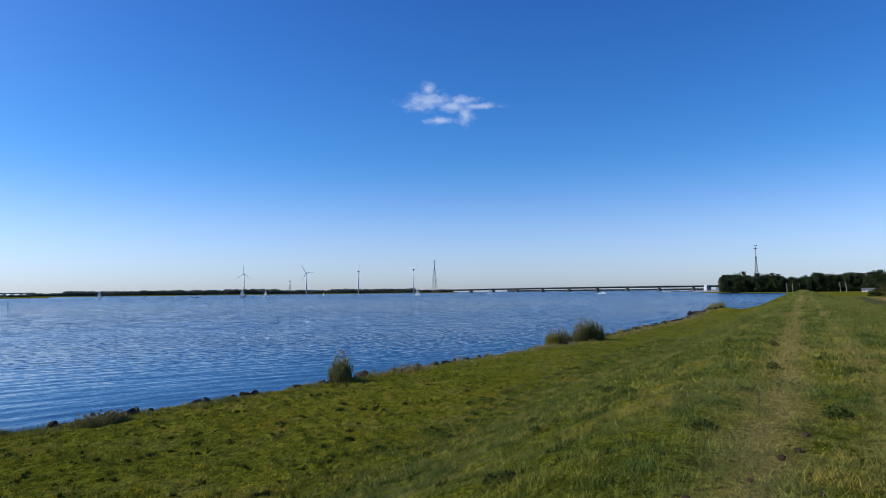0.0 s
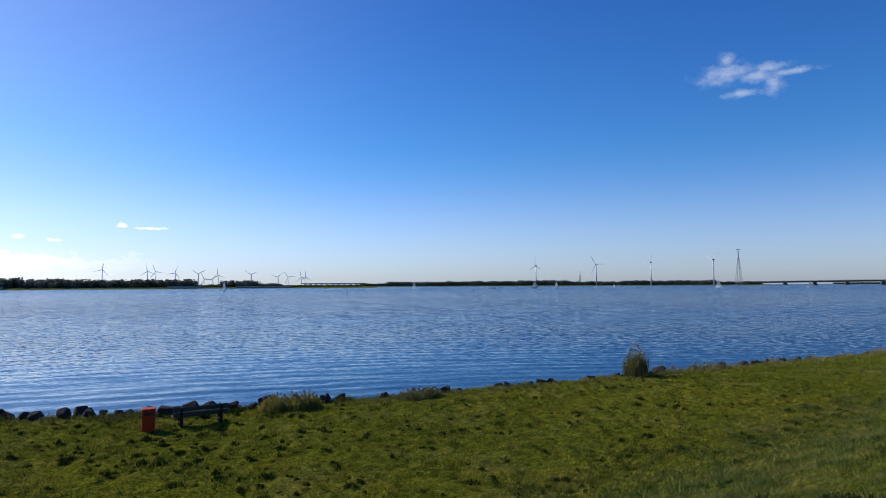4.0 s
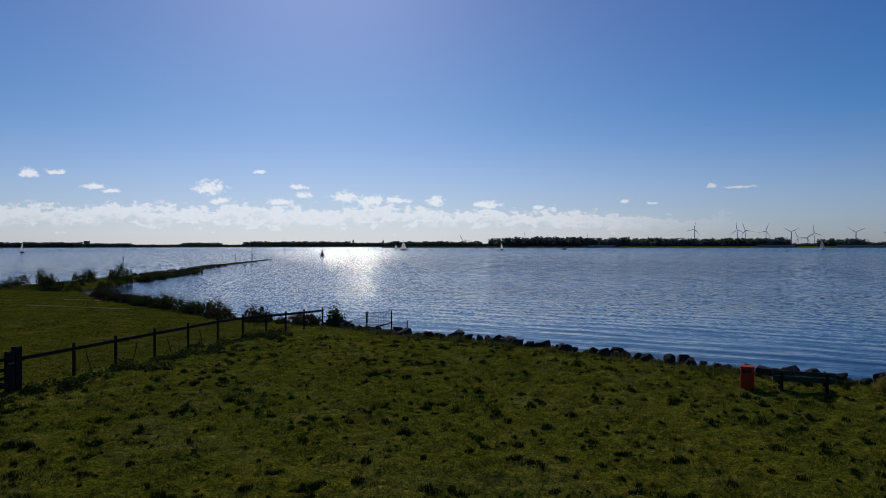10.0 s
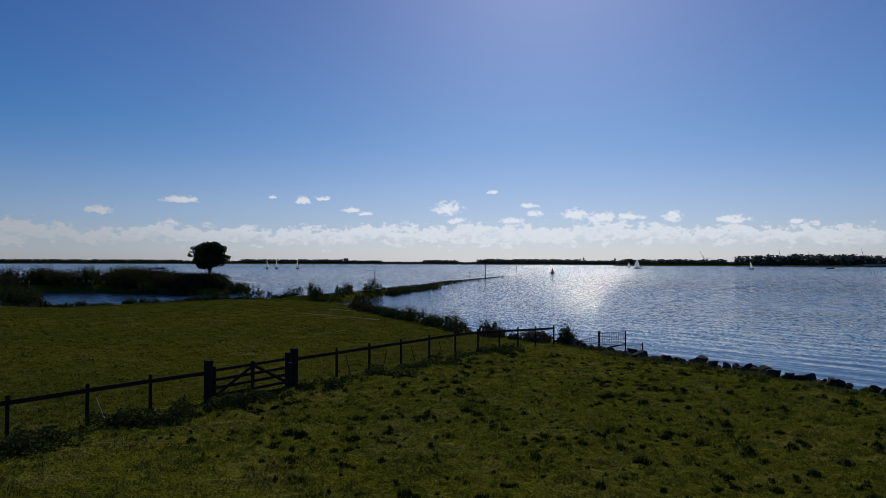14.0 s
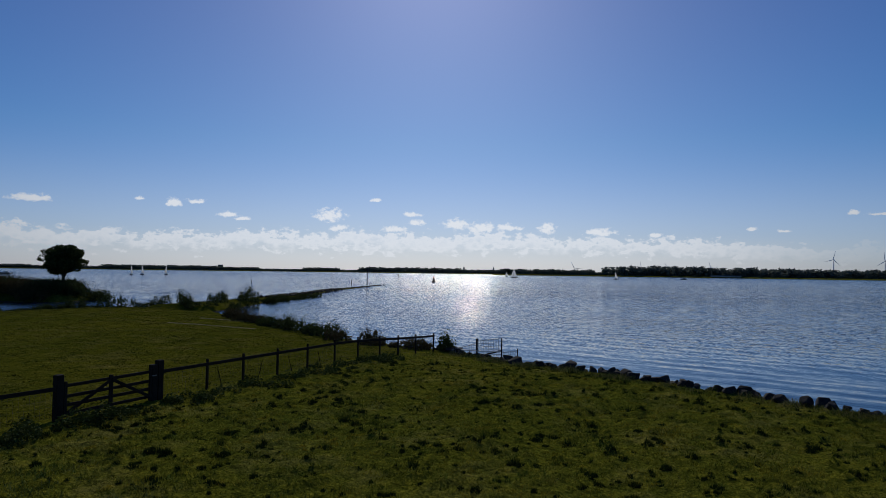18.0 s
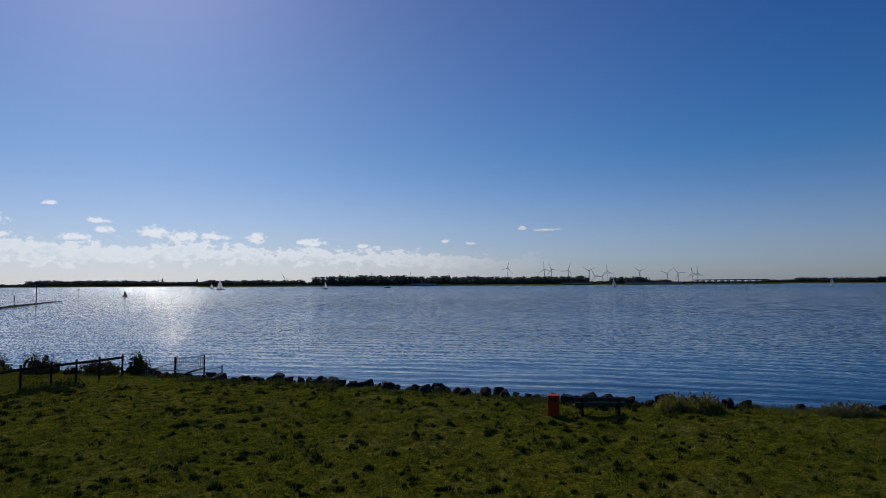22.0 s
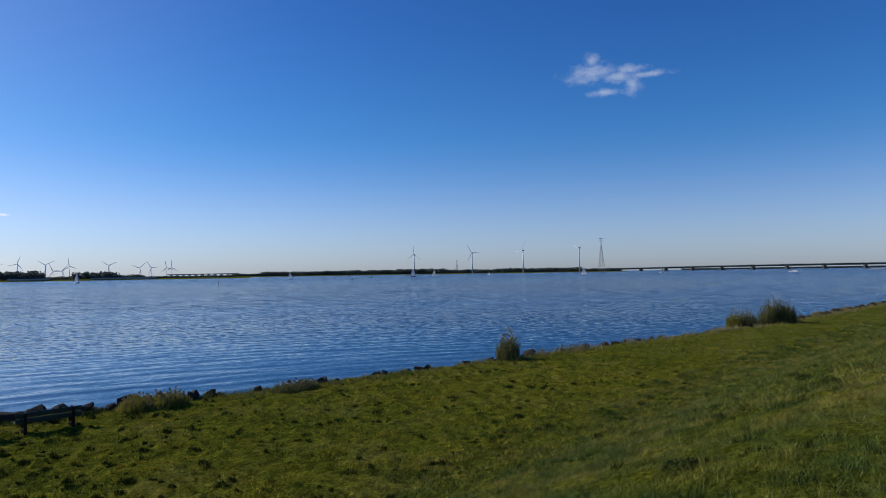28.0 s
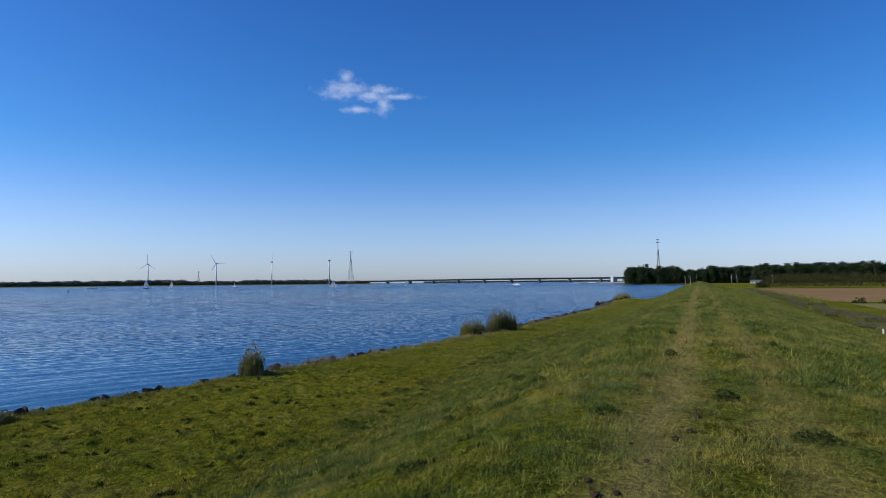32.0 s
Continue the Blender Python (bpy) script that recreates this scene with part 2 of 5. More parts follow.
def ground_material():
    m, n, l, b = material("grass_ground", 1.0, 0.0, 0.0)
    g = n.new("ShaderNodeNewGeometry")
    sep = n.new("ShaderNodeSeparateXYZ")
    l.new(g.outputs["Position"], sep.inputs[0])
    fine = noise_node(n, l, 14.0, 6.0, 0.7)
    patch = noise_node(n, l, 0.5, 5.0, 0.6)
    broad = noise_node(n, l, 0.09, 3.0)
    green = ramp_node(n, l, fine, [(0.30, (0.016, 0.022, 0.003)), (0.5, (0.110, 0.118, 0.013)), (0.70, (0.240, 0.235, 0.032))])
    straw = ramp_node(n, l, fine, [(0.25, (0.15, 0.125, 0.045)), (0.75, (0.44, 0.36, 0.15))])
    f1 = ramp_node(n, l, patch, [(0.50, (0, 0, 0)), (0.75, (0.30, 0.30, 0.30))])
    col = mix_node(n, l, f1, green, straw)
    # the same shading between tufts, mixed into the ground's colour
    clumps = ramp_node(n, l, noise_node(n, l, 2.6, 6.0, 0.75), [(0.32, (0.34, 0.42, 0.40)), (0.48, (0.95, 1, 1)), (0.64, (1.4, 1.32, 1.2))])
    col = mix_node(n, l, 1.0, col, clumps, "MULTIPLY")
    wander = n.new("ShaderNodeMath")
    wander.operation = "MULTIPLY_ADD"
    l.new(noise_node(n, l, 0.35, 2.0), wander.inputs[0])
    wander.inputs[1].default_value = 0.9
    l.new(sep.outputs["Y"], wander.inputs[2])
    across = n.new("ShaderNodeMapRange")
    across.inputs["From Min"].default_value, across.inputs["From Max"].default_value = -1.55, 2.45
    l.new(wander.outputs[0], across.inputs["Value"])
    worn = ramp_node(n, l, across.outputs[0], [(0.12, (0, 0, 0)), (0.27, (0.45, 0.45, 0.45)), (0.40, (0, 0, 0)), (0.47, (0, 0, 0)), (0.62, (0.7, 0.7, 0.7)), (0.80, (0, 0, 0))])
    col = mix_node(n, l, worn, col, straw)
    tint = ramp_node(n, l, broad, [(0.3, (0.8, 0.85, 0.8)), (0.7, (1.2, 1.1, 1.0))])
    col = mix_node(n, l, 1.0, col, tint, "MULTIPLY")
    mown = n.new("ShaderNodeMapRange")          # the mown lawn beyond the fence is a deeper green
    mown.inputs["From Min"].default_value, mown.inputs["From Max"].default_value = -20.4, -20.0
    mown.inputs["To Min"].default_value = 0.72
    l.new(sep.outputs["X"], mown.inputs["Value"])
    col = mix_node(n, l, 1.0, col, mown.outputs[0], "MULTIPLY")
    # mud and wet stones at the water's edge
    edge = n.new("ShaderNodeMapRange")
    edge.inputs["From Min"].default_value, edge.inputs["From Max"].default_value = 0.02, 0.14
    l.new(sep.outputs["Z"], edge.inputs["Value"])
    mud = ramp_node(n, l, fine, [(0.3, (0.035, 0.030, 0.024)), (0.7, (0.12, 0.10, 0.075))])
    col = mix_node(n, l, edge.outputs[0], mud, col)
    l.new(col, b.inputs["Base Color"])
    mid = noise_node(n, l, 2.6, 4.0, 0.6)
    both = n.new("ShaderNodeMath")
    both.operation = "MULTIPLY_ADD"
    l.new(mid, both.inputs[0])
    both.inputs[1].default_value = 2.2
    l.new(fine, both.inputs[2])
    bump_node(n, l, b, both.outputs[0], 1.0, 0.10)
    return m


def water_material():
    m, n, l, b = material("lake_water", 0.16, 0.0, 0.5)
    b.inputs["IOR"].default_value = 1.333
    b.inputs["Base Color"].default_value = (0.011, 0.032, 0.064, 1)
    g = n.new("ShaderNodeNewGeometry")

    def node(op, a, b=0.0):
        k = n.new("ShaderNodeMath")
        k.operation = op
        for q, v in enumerate((a, b)):
            if isinstance(v, float):
                k.inputs[q].default_value = v
            else:
                l.new(v, k.inputs[q])
        return k.outputs[0]
    where = n.new("ShaderNodeSeparateXYZ")
    l.new(g.outputs["Position"], where.inputs[0])
    past = node("MAXIMUM", node("SUBTRACT", where.outputs["X"], 5.0), 0.0)
    bent = n.new("ShaderNodeCombineXYZ")          # the crests swing round with the shore
    l.new(where.outputs["X"], bent.inputs[0])
    l.new(node("ADD", node("ADD", where.outputs["Y"], node("MULTIPLY", where.outputs["X"], 0.18)), node("MULTIPLY", node("MULTIPLY", past, past), 0.007)), bent.inputs[1])

    def slopes(long, short, turn, ax, ay, detail, vec=None):
        """Slopes of wavelets: their length along and across the crest, the crest's turn, and how steep."""
        mp = n.new("ShaderNodeMapping")
        mp.vector_type = "TEXTURE"
        mp.inputs["Rotation"].default_value = (0, 0, radians(turn))
        mp.inputs["Scale"].default_value = (long, short, 1.0)
        l.new(vec or g.outputs["Position"], mp.inputs["Vector"])
        t = n.new("ShaderNodeTexNoise")
        t.inputs["Scale"].default_value, t.inputs["Detail"].default_value, t.inputs["Roughness"].default_value = 1.0, detail, 0.55
        l.new(mp.outputs[0], t.inputs["Vector"])
        v = n.new("ShaderNodeVectorMath")
        v.operation = "MULTIPLY_ADD"
        l.new(t.outputs["Color"], v.inputs[0])
        v.inputs[1].default_value = (ax, ay, 0)
        v.inputs[2].default_value = (-ax / 2, -ay / 2, 0)
        return v.outputs[0]

    def joined(a, b):
        k = n.new("ShaderNodeVectorMath")
        k.operation = "ADD"
        l.new(a, k.inputs[0])
        l.new(b, k.inputs[1])
        return k.outputs[0]

    def scaled(v, by):
        k = n.new("ShaderNodeVectorMath")
        k.operation = "SCALE"
        l.new(v, k.inputs[0])
        l.new(by, k.inputs["Scale"])
        return k.outputs[0]
    # a faint swell towards the shore, short-crested ripples, and fine chop
    wave = n.new("ShaderNodeTexWave")
    wave.bands_direction = "Y"
    for key, value in (("Scale", 0.15), ("Distortion", 4.0), ("Detail", 2.0), ("Detail Scale", 1.3), ("Detail Roughness", 0.5)):
        wave.inputs[key].default_value = value
    l.new(bent.outputs[0], wave.inputs["Vector"])
    ripple_tilt = n.new("ShaderNodeCombineXYZ")
    l.new(node("MULTIPLY", node("SUBTRACT", wave.outputs["Fac"], 0.5), 0.042), ripple_tilt.inputs[1])
    total = joined(ripple_tilt.outputs[0], slopes(7.0, 0.8, 0, 0.02, 0.10, 1.0, bent.outputs[0]))
    for args in ((2.6, 0.50, 0, 0.04, 0.09, 1.0, bent.outputs[0]), (0.50, 0.17, 5, 0.07, 0.12, 2.0)):
        total = joined(total, slopes(*args))
    ln = n.new("ShaderNodeVectorMath")
    ln.operation = "LENGTH"
    l.new(g.outputs["Position"], ln.inputs[0])

    def reach(a, b):
        k = n.new("ShaderNodeMapRange")
        k.inputs["From Min"].default_value, k.inputs["From Max"].default_value = a, b
        l.new(ln.outputs["Value"], k.inputs["Value"])
        return k
    # steep glinting wavelets out on the open water
    near = reach(50.0, 140.0)
    def crests(long, short, gx, gy, far):
        """Mostly low, now and then a steep wavelet that catches the sun."""
        v = slopes(long, short, SUN_AZ, 1.0, 1.0, 1.0)
        ab = n.new("ShaderNodeVectorMath")
        ab.operation = "ABSOLUTE"
        l.new(v, ab.inputs[0])
        for other in (ab.outputs[0], (gx, gy, 0.0)):
            k = n.new("ShaderNodeVectorMath")
            k.operation = "MULTIPLY"
            l.new(v, k.inputs[0])
            if isinstance(other, tuple):
                k.inputs[1].default_value = other
            else:
                l.new(other, k.inputs[1])
            v = k.outputs[0]
        return scaled(v, far.outputs[0])
    total = joined(total, crests(0.15, 0.8, 6.0, 7.2, reach(38.0, 80.0)))
    total = joined(total, crests(0.36, 4.5, 6.0, 7.2, reach(80.0, 180.0)))
    total = joined(total, scaled(slopes(0.30, 2.5, SUN_AZ, 0.44, 0.72, 1.0), reach(60.0, 200.0).outputs[0]))
    gust = n.new("ShaderNodeMapRange")
    gust.inputs["From Min"].default_value, gust.inputs["From Max"].default_value = 0.38, 0.62
    gust.inputs["To Min"].default_value, gust.inputs["To Max"].default_value = 0.66, 1.10
    l.new(noise_node(n, l, 0.012, 3.0, 0.5, stretch=(0.5, 2.0, 1.0)), gust.inputs["Value"])
    sc = n.new("ShaderNodeVectorMath")
    sc.operation = "SCALE"
    l.new(total, sc.inputs[0])
    l.new(gust.outputs[0], sc.inputs["Scale"])
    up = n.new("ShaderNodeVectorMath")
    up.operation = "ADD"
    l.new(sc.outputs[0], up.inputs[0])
    lean = n.new("ShaderNodeVectorMath")          # out on the lake normals tilt shoreward, to reflect higher, deeper blue sky
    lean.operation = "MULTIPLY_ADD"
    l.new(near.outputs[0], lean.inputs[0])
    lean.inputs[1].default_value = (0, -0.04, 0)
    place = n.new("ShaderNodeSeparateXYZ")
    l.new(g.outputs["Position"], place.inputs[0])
    side_tilt = n.new("ShaderNodeMapRange")          # and westward over the eastern water, to darken its reflection
    side_tilt.inputs["From Min"].default_value, side_tilt.inputs["From Max"].default_value = -30.0, 45.0
    side_tilt.inputs["To Min"].default_value, side_tilt.inputs["To Max"].default_value = 0.03, -0.075
    l.new(place.outputs["X"], side_tilt.inputs["Value"])
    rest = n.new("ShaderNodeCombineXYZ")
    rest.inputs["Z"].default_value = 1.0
    l.new(side_tilt.outputs[0], rest.inputs["X"])
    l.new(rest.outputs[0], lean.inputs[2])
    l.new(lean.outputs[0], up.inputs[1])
    # open water is rougher than the lee of the shore
    far = n.new("ShaderNodeMapRange")
    far.inputs["From Min"].default_value, far.inputs["From Max"].default_value = 120.0, 700.0
    far.inputs["To Min"].default_value, far.inputs["To Max"].default_value = 0.07, 0.16
    l.new(ln.outputs["Value"], far.inputs["Value"])
    l.new(far.outputs[0], b.inputs["Roughness"])
    nn = n.new("ShaderNodeVectorMath")
    nn.operation = "NORMALIZE"
    l.new(up.outputs[0], nn.inputs[0])
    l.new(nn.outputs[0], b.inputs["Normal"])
    return m


GROUND = ground_material()
WATER = water_material()
BARK = plain("bark", (0.03, 0.025, 0.018), (0.10, 0.085, 0.06), 12.0, 0.9)
# leaf colour lightened and greyed to stand in for distance haze
HAZED_WOOD = foliage("far_woodland", (0.080, 0.104, 0.092), (0.150, 0.168, 0.140), 0.40)
POPLAR = foliage("poplar_leaves", (0.020, 0.036, 0.017), (0.052, 0.070, 0.030), 0.15)
DARK_LEAF = foliage("dark_leaves", (0.024, 0.038, 0.010), (0.075, 0.090, 0.026), 0.2)
REED = foliage("reed_leaves", (0.12, 0.125, 0.020), (0.34, 0.30, 0.07), 0.5)
WHITE_STEEL = plain("white_painted_steel", (0.70, 0.71, 0.72), (0.82, 0.82, 0.81), 3.0, 0.45, bump=0.0)
GREY_STEEL = plain("galvanised_steel", (0.16, 0.17, 0.18), (0.30, 0.31, 0.32), 8.0, 0.5, 0.4, bump=0.0)
CONCRETE = plain("weathered_concrete", (0.28, 0.27, 0.25), (0.45, 0.44, 0.41), 1.5, 0.85, bump=0.0)
BRIDGE_GREEN = plain("bridge_green_paint", (0.035, 0.065, 0.060), (0.07, 0.10, 0.095), 0.3, 0.6, bump=0.0)
SAIL = foliage("white_sailcloth", (0.72, 0.71, 0.68), (0.85, 0.84, 0.82), 0.5)
HULL_DARK = plain("dark_hull_paint", (0.02, 0.025, 0.04), (0.05, 0.06, 0.08), 2.0, 0.3, bump=0.0)
HULL_WHITE = plain("white_hull_paint", (0.65, 0.66, 0.67), (0.80, 0.80, 0.80), 2.0, 0.3, bump=0.0)
WOOD_DARK = plain("dark_weathered_wood", (0.012, 0.009, 0.006), (0.040, 0.032, 0.024), 25.0, 0.9, spec=0.1, bump=0.5)
BASALT = plain("basalt_rock", (0.012, 0.011, 0.011), (0.052, 0.045, 0.039), 9.0, 0.9, spec=0.15, bump=0.8, dist=0.03)


# ---- shapes ----
def at(az, d):
    """The point d metres off, az degrees left of +y."""
    return -d * math.sin(radians(az)), d * math.cos(radians(az))


def mesh_of(name, verts, faces, mat, smooth=False):
    me = bpy.data.meshes.new(name)
    me.from_pydata(np.asarray(verts, float).tolist(), [], [tuple(int(i) for i in f) for f in faces])
    me.materials.append(mat)
    if smooth:
        me.polygons.foreach_set("use_smooth", [True] * len(me.polygons))
    me.update()
    return me


def tri_mesh(name, verts, tris, mat, smooth=False):
    """A large mesh of triangles, from arrays."""
    verts, tris = np.asarray(verts, np.float32), np.asarray(tris, np.int32)
    me = bpy.data.meshes.new(name)
    me.vertices.add(len(verts))
    me.vertices.foreach_set("co", verts.ravel())
    me.loops.add(tris.size)
    me.loops.foreach_set("vertex_index", tris.ravel())
    me.polygons.add(len(tris))
    me.polygons.foreach_set("loop_start", np.arange(0, tris.size, 3, dtype=np.int32))
    if smooth:
        me.polygons.foreach_set("use_smooth", np.ones(len(tris), bool))
    me.materials.append(mat)
    me.update(calc_edges=True)
    me.validate()
    return me


def thing(name, x, y, z, turn=0.0, label="", category="", group="", kind=""):
    ob = new(name)
    ob.empty_display_size = 0.2
    ob.matrix_world = pose(x, y, z, 0, 0, turn)
    return tagged(ob, label, category, group, kind)


def part(name, bm, mat, parent, label="", smooth=False):
    me = bm
    if isinstance(bm, bmesh.types.BMesh):
        me = bpy.data.meshes.new(name)
        bm.to_mesh(me)
        bm.free()
        me.materials.append(mat)
        if smooth:
            me.polygons.foreach_set("use_smooth", [True] * len(me.polygons))
    ob = new(name, me)
    ob.parent = parent
    if label:
        ob["label"] = label
    if name in ("reed", "plume", "stalk", "foliage", "leaf"):
        ob["kind"] = "stuff"
    return ob


def box(bm, cx, cy, cz, sx, sy, sz, bevel=0.0, m=None):
    r = bmesh.ops.create_cube(bm, size=1.0)
    vs = r["verts"]
    for v in vs:
        v.co = Vector((cx + v.co.x * sx, cy + v.co.y * sy, cz + v.co.z * sz))
    if m:
        bmesh.ops.transform(bm, matrix=m, verts=vs)
    if bevel:
        es = list({e for v in vs for e in v.link_edges})
        bmesh.ops.bevel(bm, geom=es, offset=bevel, segments=1, affect="EDGES")
    return bm


def boxed(*a, **k):
    return box(bmesh.new(), *a, **k)


def rod(bm, p, q, r0, r1=None, n=8, caps=True):
    """A tapered rod from p to q."""
    p, q = Vector(p), Vector(q)
    m = Matrix.Translation((p + q) / 2) @ (q - p).to_track_quat("Z", "Y").to_matrix().to_4x4()
    bmesh.ops.create_cone(bm, cap_ends=caps, segments=n, radius1=r0, radius2=r0 if r1 is None else r1, depth=(q - p).length, matrix=m)
    return bm


def rodded(*a, **k):
    return rod(bmesh.new(), *a, **k)


# ---- the lie of the land ----
LAND = [(-20, 39), (-12, 35), (-6, 31.6), (0, 29), (6, 26.6), (12, 25.4), (28, 23.2), (62, 18.8), (110, 17.4), (147, 18.6),
        (156, 15), (200, 11), (800, 14), (836, 86), (900, 120), (4600, 130), (4600, -4600), (-4600, -4600), (-4600, -400),
        (-300, -150), (-130, -20), (-84, 18), (-80, 30), (-80, 51), (-77.5, 57.5), (-69, 61), (-62, 58.5), (-46, 50), (-30, 41.5)]
SPIT = [(-61, 57), (-66, 68), (-76, 86), (-86, 108), (-105, 147), (-131, 212), (-133, 211), (-108, 146), (-92, 109), (-82, 86), (-74, 68), (-72, 57)]
BANK = [(-97, 68), (-95, 59), (-106, 55.5), (-114, 53.5), (-122, 48.5), (-129, 36), (-150, -10), (-172, -4), (-150, 40), (-136, 60), (-118, 68), (-106, 75)]


def inside(poly, X, Y):
    """How far a point lies inside a ring of corners (minus: outside)."""
    d = np.full(X.shape, 1e9)
    odd = np.zeros(X.shape, bool)
    for (ax, ay), (bx, by) in zip(poly, poly[1:] + poly[:1]):
        ex, ey = bx - ax, by - ay
        t = np.clip(((X - ax) * ex + (Y - ay) * ey) / (ex * ex + ey * ey), 0, 1)
        d = np.minimum(d, np.hypot(X - ax - t * ex, Y - ay - t * ey))
        hit = ((ay > Y) != (by > Y)) & (X < (bx - ax) * (Y - ay) / ((by - ay) or 1e-9) + ax)
        odd ^= hit
    return np.where(odd, d, -d)


def step(a, b, v):
    t = np.clip((v - a) / (b - a), 0, 1)
    return t * t * (3 - 2 * t)


def ripple(X, Y, s, seed):
    r = np.random.RandomState(seed)
    out = np.zeros(X.shape)
    for k in range(9):
        a, f, p = r.uniform(0, 6.28), r.uniform(0.6, 1.7) / s, r.uniform(0, 6.28)
        out += np.sin((X * math.cos(a) + Y * math.sin(a)) * f * 6.28 + p)
    return out / 9


def height(X, Y):
    X, Y = np.asarray(X, float), np.asarray(Y, float)
    D = Y + 6.5 * step(-1.5, -15, X)          # the dike bends away to the west
    wob = 0.35 * ripple(X, Y, 5.0, 3) + 0.2 * ripple(X, Y, 1.6, 4)
    d = inside(LAND, X, Y) + wob
    low = step(-6, -14, X) * step(24, 32, Y) * (1 - step(0, 12, d))
    meadow = 0.62 - 0.40 * low
    z = -1.4 + (1.4 + meadow) * step(-2.2, 0.7, d)
    # the dike: crest, outer slope, inner slope down to the polder
    crest = 3.9
    dike = np.where(D > 0, np.interp(D, [1.4, 2.2, 4.0, 9.4, 10.6, 12.0], [crest, crest - 0.14, crest - 0.80, 0.90, 0.66, 0.55]),
                    np.interp(-D, [1.6, 2.6, 4.5, 14, 17, 30], [crest, crest - 0.2, crest - 0.8, 0.75, 0.35, 0.3]))
    end = 1 - step(640, 690, X)
    dike = dike * end + 0.6 * (1 - end)
    z = np.where((D < 12) & (d > 0), np.maximum(dike, np.where(D > 0, z, -9)), z)
    z = z + (0.035 * ripple(X, Y, 3.1, 5) + 0.02 * ripple(X, Y, 0.9, 6)) * step(0.3, 1.5, d)
    z = z + 0.9 * np.exp(-(((X - 142) / 8.0) ** 2 + ((Y - 14.0) / 4.0) ** 2)) * step(-0.3, 2.0, d)
    tuss = np.clip(ripple(X, Y, 0.62, 7) + 0.8 * ripple(X, Y, 0.95, 8) - 0.10, 0, 1)
    z = z + 0.19 * tuss * step(1.0, 2.5, d) * step(8.5, 11, D) * (1 - step(9, 30, X) * 0.35) * step(-19.2, -17.5, X)
    humps = np.clip(ripple(X, Y, 0.85, 9) + 0.8 * ripple(X, Y, 1.5, 10) - 0.05, 0, 1)          # the slope of the dike is lumpy too
    z = z + 0.13 * humps * (step(1.4, 2.8, D) * (1 - step(9.0, 11.0, D)) + 0.7 * step(-2.0, -3.2, D) * (1 - step(-12, -15, D))) * step(-4, 2, X)
    s = inside(SPIT, X, Y) + 0.5 * wob
    z = np.maximum(z, -1.4 + (1.4 + 0.22 + 0.5 * (1 - step(62, 110, Y)) - 0.17 * step(140, 200, Y)) * step(-1.5, 0.9, s))
    b = inside(BANK, X, Y) + 1.5 * wob
    z = np.maximum(z, -1.4 + 2.6 * step(-2.0, 3.0, b))
    return z


def hz(x, y):
    return float(height(np.array([x]), np.array([y]))[0])


def graded(lo, hi, fine_lo, fine_hi, fine, grow):
    mid = list(np.arange(fine_lo, fine_hi + 1e-6, fine))
    v, s = fine_hi, fine
    while v < hi:
        s *= grow
        v += s
        mid.append(min(v, hi))
    v, s = fine_lo, fine
    while v > lo:
        s *= grow
        v -= s
        mid.insert(0, max(v, lo))
    return np.array(mid)


def sheet(name, xs, ys, zf, mat):
    X, Y = np.meshgrid(xs, ys)
    V = np.stack([X.ravel(), Y.ravel(), zf(X, Y).ravel()], 1)
    nx, ny = len(xs), len(ys)
    i = (np.arange(ny - 1)[:, None] * nx + np.arange(nx - 1)[None]).ravel()
    tris = np.concatenate([np.stack([i, i + 1, i + nx + 1], 1), np.stack([i, i + nx + 1, i + nx], 1)])
    return new(name, tri_mesh(name, V, tris, mat, True))


xs = np.unique(np.concatenate([graded(-4600, 4600, -20, 32, 0.20, 1.06), np.arange(-140, -26, 0.9), np.arange(34, 160, 1.2)]).round(3))
ys = np.unique(np.concatenate([graded(-4600, 400, 0, 32, 0.20, 1.07), np.arange(40, 214, 1.0)]).round(3))
tagged(sheet("ground", xs, ys, height, GROUND), "green grazed meadow with a grassy dike along the lake", "ground", kind="structure")
wx, wy = graded(-4600, 4600, -40, 40, 2.0, 1.12), graded(-4600, 4600, 10, 60, 2.0, 1.12)
tagged(sheet("water", wx, wy, lambda X, Y: 0 * X, WATER), "wide blue lake with small wind ripples", "water", kind="structure")


# ---- far woods, as many small clumps of leaves ----
def ico(sub):
    bm = bmesh.new()
    bmesh.ops.create_icosphere(bm, subdivisions=sub, radius=1.0)
    v = np.array([p.co[:] for p in bm.verts])
    f = np.array([[q.index for q in t.verts] for t in bm.faces])
    bm.free()
    return v, f


ICO1 = ico(1)


def leaves(name, P, size, mat, seed, flat=0.5):
    """Leaves: small bent diamonds turned every way."""
    r = np.random.RandomState(seed)
    n = len(P)
    u = r.normal(size=(n, 3)) * [1, 1, flat]
    u /= np.linalg.norm(u, axis=1)[:, None]
    v = np.cross(u, r.normal(size=(n, 3)))
    v /= np.linalg.norm(v, axis=1)[:, None] + 1e-9
    s = (np.asarray(size) * r.uniform(0.6, 1.3, n))[:, None]
    nrm = np.cross(u, v) * s * 0.15
    V = np.stack([P - u * s, P + v * s * 0.55 + nrm, P + u * s, P - v * s * 0.55 + nrm], 1)
    k = 4 * np.arange(n)[:, None]
    return tri_mesh(name, V.reshape(-1, 3), np.concatenate([k + [0, 1, 2], k + [0, 2, 3]]), mat)


